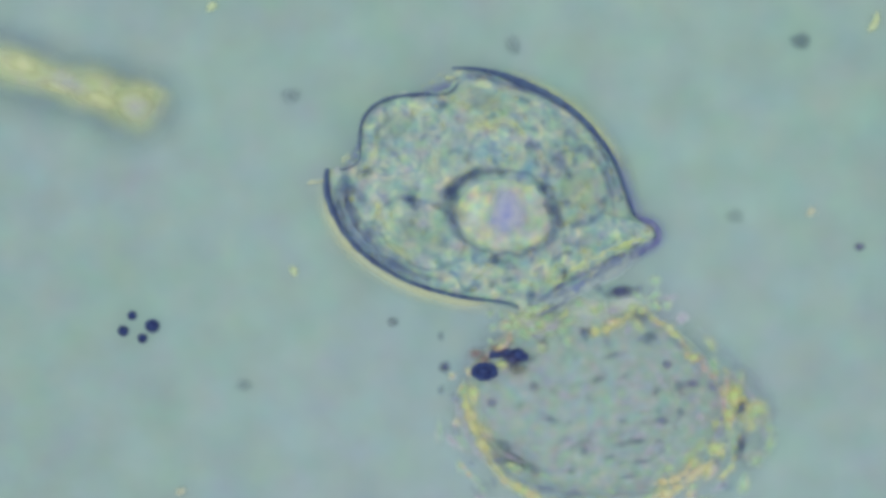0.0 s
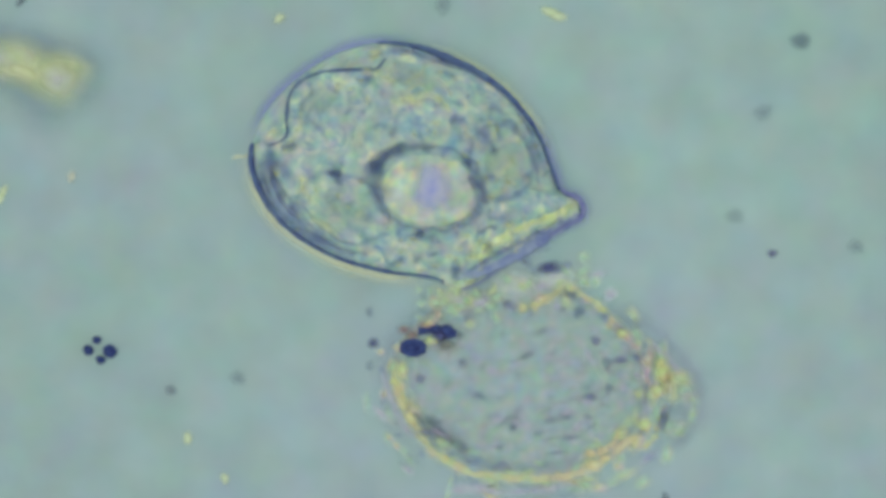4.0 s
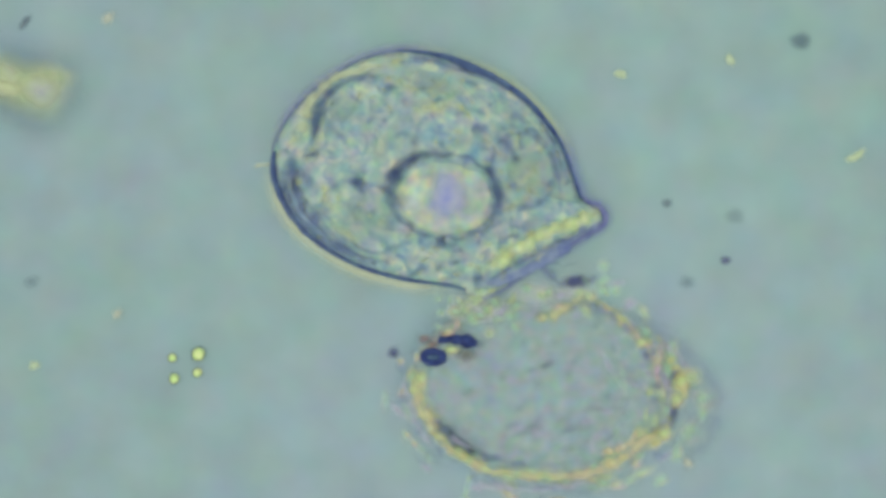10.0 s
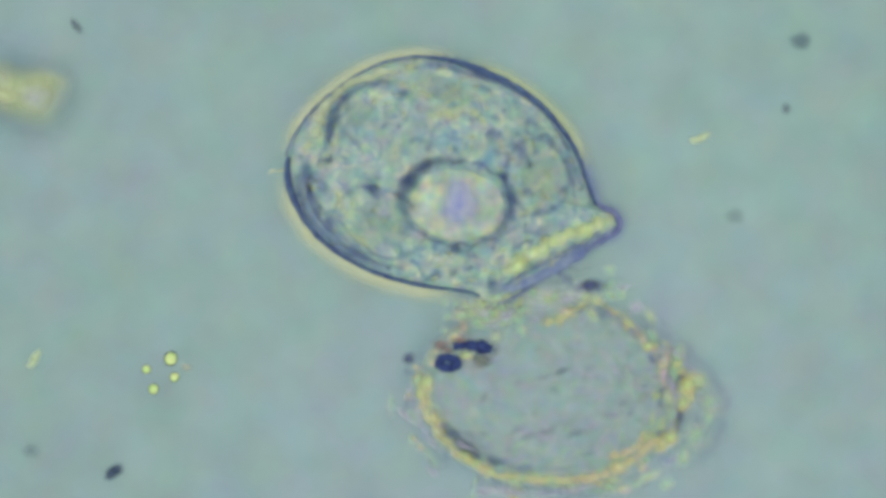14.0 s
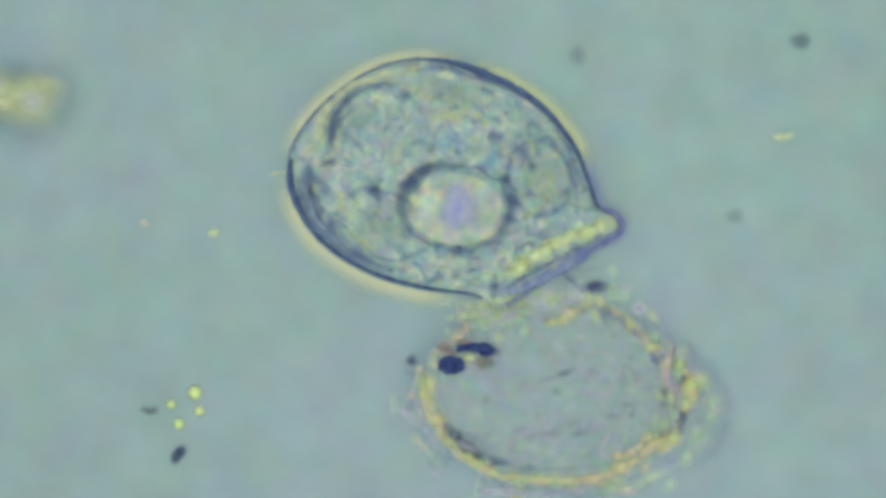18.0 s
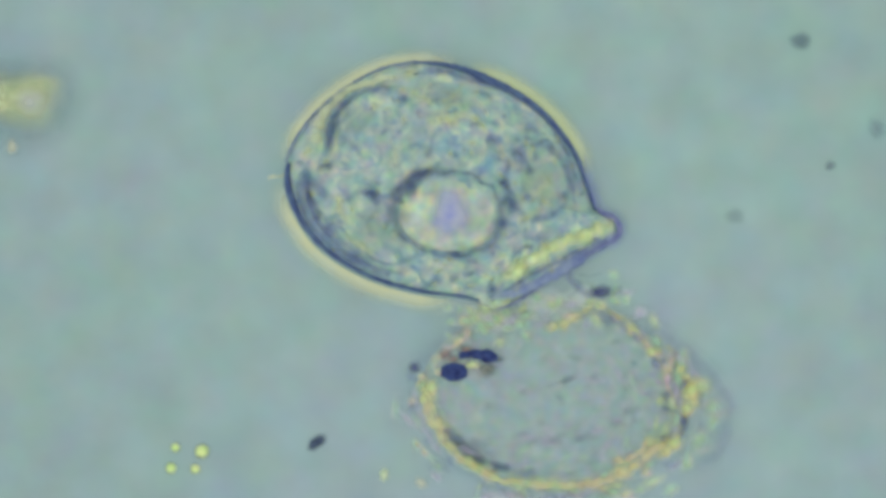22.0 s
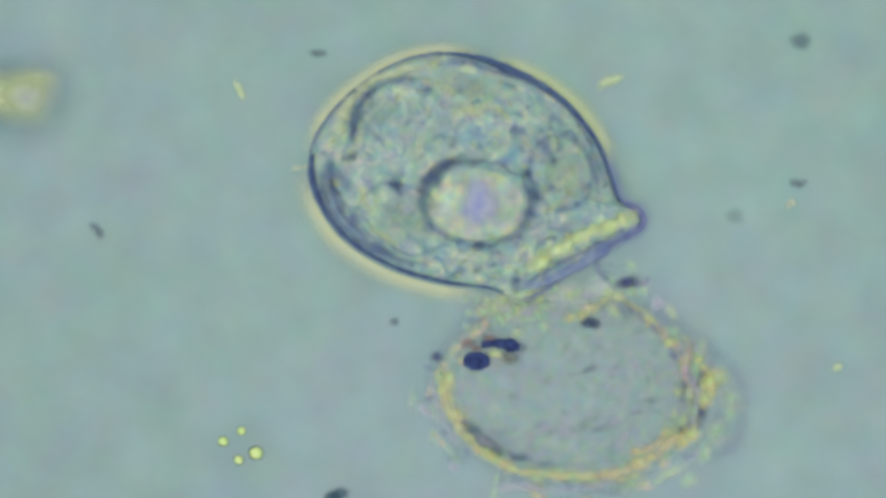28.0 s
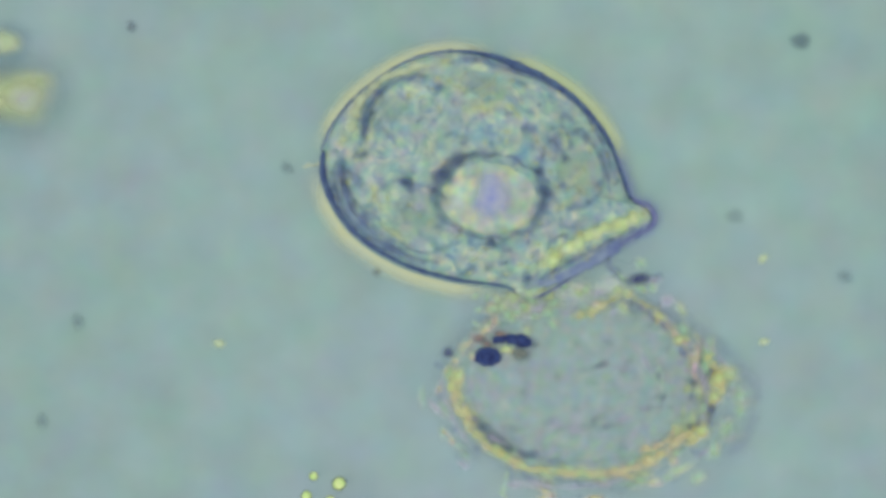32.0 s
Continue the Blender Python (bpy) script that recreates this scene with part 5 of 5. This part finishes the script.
    walk(swimmer_aj, [(0, at(515, 170, 3.2)), (1, at(515, -90, 34.9)), (2, at(1276, 28, 25.1)), (3, at(1338, 235, 22)), (6, at(1375, 100, 23.6)), (7, at(1240, 362, 35.1)), (8, at(1292, 348, 42.7)), (9, at(1240, 345, 47.5)), (10, at(1660, 345, 57.1)), (14, at(1660, 622, 92.3)), (17, at(1405, 622, 92.9)), (18, at(1660, 622, 87.4)), (19, at(1495, 195, 105)), (20, at(1660, 195, 84)), (21, at(1510, 225, 68.1)), (22, at(1551, 228, 106.3)), (23, at(1660, 228, 108)), (24, at(1410, 706, 111.9)), (25, at(1437, 640, 72.8)), (28, at(1660, 640, 66)), (32, at(1660, 640, 72.4))])
    walk(swimmer_ak, [(0, at(405, 970, 31.4)), (1, at(405, 668, -3.8)), (2, at(405, 970, 6.4)), (7, at(480, 970, 3.7)), (8, at(480, 636, 18.1)), (9, at(480, 970, 6.3)), (10, at(56, 499, 22.8)), (12, at(308, 298, 41.9)), (13, at(308, -90, 3.6)), (18, at(190, -90, -31.5)), (19, at(190, 105, -17.4)), (20, at(190, -90, 19.6)), (21, at(288, 110, -0.3)), (22, at(288, -90, -3.8)), (23, at(335, 138, 3.6)), (24, at(335, -90, -10.8)), (31, at(508, -90, -21.6)), (32, at(508, 298, -36.6))])
    walk(swimmer_al, [(0, at(432, 682, 1.2)), (0.1, at(428, 681, 0.2)), (0.2, at(405, 665, -0.8)), (0.3, at(318, 602, -1.7)), (0.4, at(278, 545, -2.7)), (0.5, at(270, 533, -3.7)), (1, at(259, 527, -8.6)), (1.5, at(283, 537, 2.3)), (2, at(282, 547, 13.2)), (2.5, at(398, 611, -5.7)), (3, at(441, 632, -24.6)), (3.5, at(413, 671, -23.7)), (5, at(500, 650, -20.9)), (6, at(605, 615, -19.1)), (7, at(605, 970, -0.3)), (8, at(640, 970, -15.5)), (9, at(640, 970, -37.7)), (10, at(400, 970, -13.4)), (22, at(-90, 307, -34.3)), (23, at(150, 307, -59.3)), (24, at(-90, 307, -64.5)), (31, at(-90, 570, -48.6)), (32, at(138, 570, -80.5))])
    walk(swimmer_am, [(0, at(1660, 490, -3.2)), (1, at(1217, 490, -8.2)), (2, at(1660, 490, 20.3)), (3, at(1660, 490, -6.2)), (6, at(1098, 262, -19.2)), (7, at(1158, 252, -7.2)), (8, at(1158, -90, 23.6)), (9, at(1660, 400, 19.7)), (10, at(1215, 500, -2.3)), (12, at(1165, 308, -32.7)), (13, at(1165, -90, -30.3)), (14, at(1660, 637, -55)), (17, at(1447, 637, -30.5)), (18, at(1660, 637, -3.4)), (20, at(1660, 245, -28.7)), (21, at(1330, 245, -46.4)), (22, at(1660, 245, -21.9)), (23, at(1660, 499, -10.5)), (24, at(1269, 499, 14)), (25, at(1297, 383, 1.6)), (28, at(1660, 383, -28)), (31, at(1660, 490, -44.7)), (32, at(1495, 490, -21.1))])
    walk(swimmer_an, [(0, at(-90, 475, -34.3)), (1, at(210, 475, -40.7)), (2, at(-90, 475, -48)), (7, at(-90, 555, -14.3)), (8, at(188, 555, -41.8)), (9, at(315, 328, -81.5)), (10, at(-90, 328, -46)), (12, at(457, 445, -15.6)), (13, at(595, 465, 23.4)), (14, at(595, 970, 18.1)), (20, at(1458, 970, 54.1)), (21, at(1458, 785, 88.3)), (22, at(1458, 970, 66.1)), (23, at(545, 562, 85.7)), (24, at(545, 970, 112.7)), (25, at(557, 493, 125.7)), (28, at(557, 970, 127.2)), (31, at(-90, 745, 110.3)), (32, at(75, 745, 97.6))])
    walk(swimmer_ao, [(0, at(520, 480, -70.7)), (1, at(520, 970, -87.7)), (3, at(398, 970, -62.9)), (6, at(398, 495, -99.3)), (7, at(398, 970, -67)), (8, at(398, 970, -51.5)), (9, at(-90, 497, -17.6)), (10, at(61, 647, 14.1)), (12, at(-90, 647, 46.1)), (13, at(1458, 598, 52.3)), (14, at(1660, 598, 13.3)), (17, at(1442, 210, 33)), (18, at(1660, 210, 6.7)), (19, at(1660, 271, -9.3)), (20, at(1434, 271, 3.7)), (21, at(1660, 271, 5.7)), (25, at(1660, 650, -1.2)), (28, at(1482, 650, 33.9)), (29, at(1660, 650, 42.9)), (30, at(1415, 420, 30.2)), (31, at(1660, 420, 10.4)), (32, at(1350, 458, 39.4))])
    walk(swimmer_ap, [(0, at(375, 12, 39)), (1, at(375, -90, 14.8)), (2, at(233, 5, 17.5)), (3, at(233, -90, 42.9)), (6, at(1255, 497, 16.6)), (7, at(1260, 548, 39.9)), (8, at(1660, 548, 73.6)), (9, at(1320, 108, 98.1)), (10, at(1292, 106, 124)), (12, at(1300, 158, 84.6)), (13, at(1300, -90, 94.9)), (14, at(-90, 437, 123.9)), (17, at(235, 437, 87.9)), (18, at(-90, 437, 69.6)), (32, at(-90, 437, 51.1))])
    walk(swimmer_aq, [(0, at(-90, 725, -16)), (1, at(75, 725, 6.1)), (2, at(61, 807, -33.8)), (3, at(179, 817, -69.4)), (5.5, at(452, 700, -94.2)), (6, at(458, 700, -99.2)), (6.5, at(472, 710, -114.2)), (7, at(466, 707, -129.3)), (7.5, at(459, 717, -146.6)), (8, at(472, 712, -163.8)), (8.5, at(488, 721, -144.8)), (9, at(530, 970, -125.8)), (10, at(165, -90, -97.5)), (12, at(165, 68, -130.6)), (13, at(165, -90, -130.4)), (14, at(-90, 350, -145.1)), (17, at(350, 350, -160)), (18, at(379, 412, -171.9)), (19, at(-90, 412, -160.1)), (20, at(325, -90, -153.2)), (21, at(325, 60, -164.3)), (22, at(325, -90, -189)), (23, at(391, -90, -202.7)), (24, at(391, 12, -232.8)), (25, at(470, 115, -228.4)), (28, at(470, -90, -211.1)), (32, at(470, -90, -220.7))])
    walk(swimmer_ar, [(0, at(845, -90, -68)), (6, at(845, -90, -59.6)), (7, at(845, 57, -37)), (8, at(869, 70, -46.6)), (9, at(868, 90, -22.5)), (10, at(868, -90, -12.7)), (12, at(1193, 243, -18.2)), (13, at(1110, 40, -28.4)), (14, at(1110, -90, -28.7)), (17, at(952, 110, -12.4)), (18, at(952, -90, -18.8)), (19, at(1283, -90, -3.3)), (20, at(1283, 193, -6.4)), (21, at(1283, -90, -26.8)), (23, at(668, -90, -23.9)), (24, at(668, 2, -8.3)), (25, at(668, -90, -42.6)), (29, at(1290, -90, -48.6)), (30, at(1290, 30, -54.5)), (31, at(1290, -90, -24.2)), (32, at(1352, 605, 10.8))])
    walk(swimmer_as, [(0, at(-90, 612, 94.9)), (14, at(-90, 612, 75.9)), (17, at(150, 612, 73)), (18, at(-90, 612, 42.8)), (21, at(680, 970, 67.9)), (22, at(680, 840, 80.9)), (23, at(680, 970, 111.9)), (29, at(348, 970, 135.3)), (30, at(348, 855, 148.7)), (31, at(348, 970, 167.4)), (32, at(388, 608, 172.5))])
    walk(swimmer_at, [(0, at(1548, 40, 60)), (1, at(1660, 40, 60)), (6, at(1660, 530, 45)), (7, at(1447, 530, 45)), (8, at(1555, 405, 45)), (9, at(1660, 405, 36.2)), (12, at(1098, -90, 10)), (13, at(1098, 320, 10)), (14, at(1238, 245, 15)), (17, at(1238, -90, 15)), (18, at(1386, 242, 0)), (19, at(1430, 257, -10)), (20, at(1660, 257, -10)), (22, at(1660, 570, 40)), (23, at(1388, 570, 40)), (24, at(1660, 570, 40)), (28, at(1660, 412, -10)), (29, at(1344, 412, -10)), (30, at(1660, 412, -10)), (32, at(1660, 412, -10))])
    walk(swimmer_au, [(0, at(278, -90, -60)), (1, at(278, 95, -60)), (2, at(278, -90, -60)), (3, at(-90, 345, -110)), (6, at(268, 345, -110)), (7, at(-90, 345, -110)), (12, at(-90, 330, -160)), (13, at(330, 330, -160)), (14, at(-90, 330, -160)), (18, at(155, -90, -240)), (19, at(155, 85, -240)), (20, at(155, -90, -240)), (25, at(425, -90, -240)), (28, at(425, 160, -240)), (29, at(425, -90, -240)), (30, at(475, -90, -175)), (31, at(475, 282, -175)), (32, at(475, -90, -175))])
    walk(swimmer_av, [(0, at(1222, -90, -100)), (1, at(1222, 165, -100)), (2, at(1222, -90, -100)), (3, at(981, 64, -30)), (6, at(981, -90, -30)), (8, at(718, -90, -60)), (9, at(718, 35, -60)), (10, at(718, -90, -60)), (12, at(1045, -90, -110)), (13, at(1045, 185, -110)), (14, at(1045, -90, -110)), (25, at(1080, -90, -165)), (28, at(1080, 145, -165)), (29, at(1080, -90, -165)), (32, at(1080, -90, -165))])
    walk(swimmer_aw, [(0, at(185, 970, -20)), (1, at(185, 868, -20)), (2, at(185, 970, -20)), (13, at(-90, 636, 60)), (14, at(61, 636, 60)), (17, at(-90, 636, 60)), (18, at(465, 970, 60)), (19, at(465, 460, 60)), (20, at(614, 607, 130)), (21, at(555, 538, 180)), (22, at(555, 970, 180)), (28, at(-90, 537, 140)), (29, at(228, 537, 140)), (30, at(-90, 537, 140)), (31, at(240, 259, 165)), (32, at(-90, 259, 165))])
    walk(swimmer_ax, [(0, at(1360, 970, 0)), (1, at(1360, 860, 0)), (2, at(1360, 970, 0)), (32, at(1360, 970, 0))])
    walk(swimmer_ay, [(0, at(320, 870, 31.2)), (1, at(320, 970, 58.7)), (3, at(-90, 455, 72.6)), (6, at(-90, 455, 99.5)), (7, at(-90, 455, 135.7)), (8, at(-90, 535, 142)), (9, at(155, 535, 165.9)), (10, at(-90, 535, 128.8)), (12, at(443, 657, 150.2)), (13, at(455, 690, 151.1)), (14, at(330, 650, 168.3)), (17, at(293, 340, 136.8)), (18, at(256, 395, 156.8)), (19, at(110, 455, 191.5)), (20, at(-90, 455, 156.4)), (21, at(378, 485, 142.4)), (22, at(-90, 485, 147.5)), (23, at(400, 523, 173.7)), (24, at(400, 970, 153.1)), (32, at(400, 970, 127.5))])
    walk(swimmer_az, [(0, at(1435, 375, 41.2)), (1, at(1660, 375, 32.7)), (3, at(1660, 540, 22.1)), (6, at(1522, 540, 13.8)), (7, at(1660, 540, 1.8)), (14, at(1660, 238, -4.7)), (17, at(1365, 238, -38.1)), (18, at(1660, 238, -38)), (19, at(880, -90, -0.2)), (20, at(880, 42, -7.2)), (21, at(880, -90, 12.6)), (22, at(1660, 632, -14.5)), (23, at(1350, 632, 0.7)), (24, at(1660, 632, 21.2)), (25, at(1530, 300, 35.1)), (28, at(1400, 360, 36.5)), (29, at(1290, 380, 35.2)), (30, at(1460, 435, 46.6)), (31, at(1368, 431, 78.4)), (32, at(1660, 431, 50.4))])
    walk(swimmer_ba, [(0, at(-90, 240, 78)), (3, at(-90, 240, 78.7)), (3.5, at(103, 271, 78.8)), (5.5, at(145, 428, 79.3)), (6, at(149, 455, 79.4)), (6.5, at(181, 455, 77.1)), (7, at(191, 452, 74.8)), (7.5, at(170, 480, 83.5)), (8, at(188, 498, 92.3)), (8.5, at(209, 515, 79.8)), (9, at(222, 534, 67.2)), (9.5, at(208, 544, 57.9)), (10, at(208, 556, 48.6)), (12, at(148, 490, 24.5)), (13, at(-90, 490, 31.4)), (14, at(-90, 345, 16.6)), (17, at(135, 345, -4.8)), (18, at(-90, 345, 10.5)), (19, at(340, 165, 46.7)), (20, at(340, -90, 30.4)), (24, at(412, -90, 46.8)), (25, at(412, 162, 39.9)), (28, at(412, -90, 68.2)), (29, at(1205, -90, 74.9)), (30, at(1205, 130, 56.3)), (31, at(1205, -90, 33.7)), (32, at(1205, -90, -4.4))])
    walk(swimmer_bb, [(0, at(1330, 970, -47.3)), (6, at(1372, 880, -58.5)), (7, at(1330, 842, -72.7)), (7.5, at(1329, 838, -61.8)), (8, at(1304, 812, -50.8)), (8.5, at(1279, 824, -65)), (9, at(1280, 825, -79.3)), (9.5, at(1266, 824, -59.6)), (10, at(1217, 819, -40)), (11, at(1217, 970, -40.1)), (21, at(745, 970, -41.6)), (22, at(745, 855, -33.7)), (23, at(745, 970, -36.3)), (32, at(745, 970, -9.5))])
    walk(swimmer_bc, [(0, at(290, -90, 8.8)), (6, at(290, -90, 26.4)), (7, at(290, 130, 55)), (8, at(290, -90, 47)), (14, at(-90, 383, 65.7)), (17, at(60, 383, 102.5)), (18, at(-90, 383, 99.9)), (30, at(340, -90, 78.3)), (31, at(340, 285, 57)), (32, at(340, -90, 74.5))])
    walk(swimmer_bd, [(0, at(1660, 517, 0)), (8.2, at(1660, 517, 0)), (9, at(1213, 517, -71.3)), (10, at(1660, 517, -31.6)), (12, at(745, 970, -34)), (13, at(745, 828, -7.1)), (14, at(745, 970, -9)), (19, at(551, 970, 2.1)), (20, at(551, 537, -25.8)), (21, at(551, 970, -15)), (25, at(698, 970, 14.4)), (28, at(698, 570, 16.3)), (29, at(698, 970, 35.6)), (31, at(667, 970, 49.3)), (32, at(667, 482, 14.4))])
    walk(swimmer_be, [(0, at(1140, -90, 0)), (7.2, at(1140, -90, 0)), (7.6, at(1125, 153, 0)), (8, at(1125, 149, 0)), (8.5, at(1122, 158, 0)), (9, at(1127, 142, 0)), (9.5, at(1107, 133, 0)), (10, at(1098, 132, 0)), (10.5, at(1083, 153, 0)), (11.2, at(1040, -90, 0)), (32, at(1040, -90, 0))])


motions()
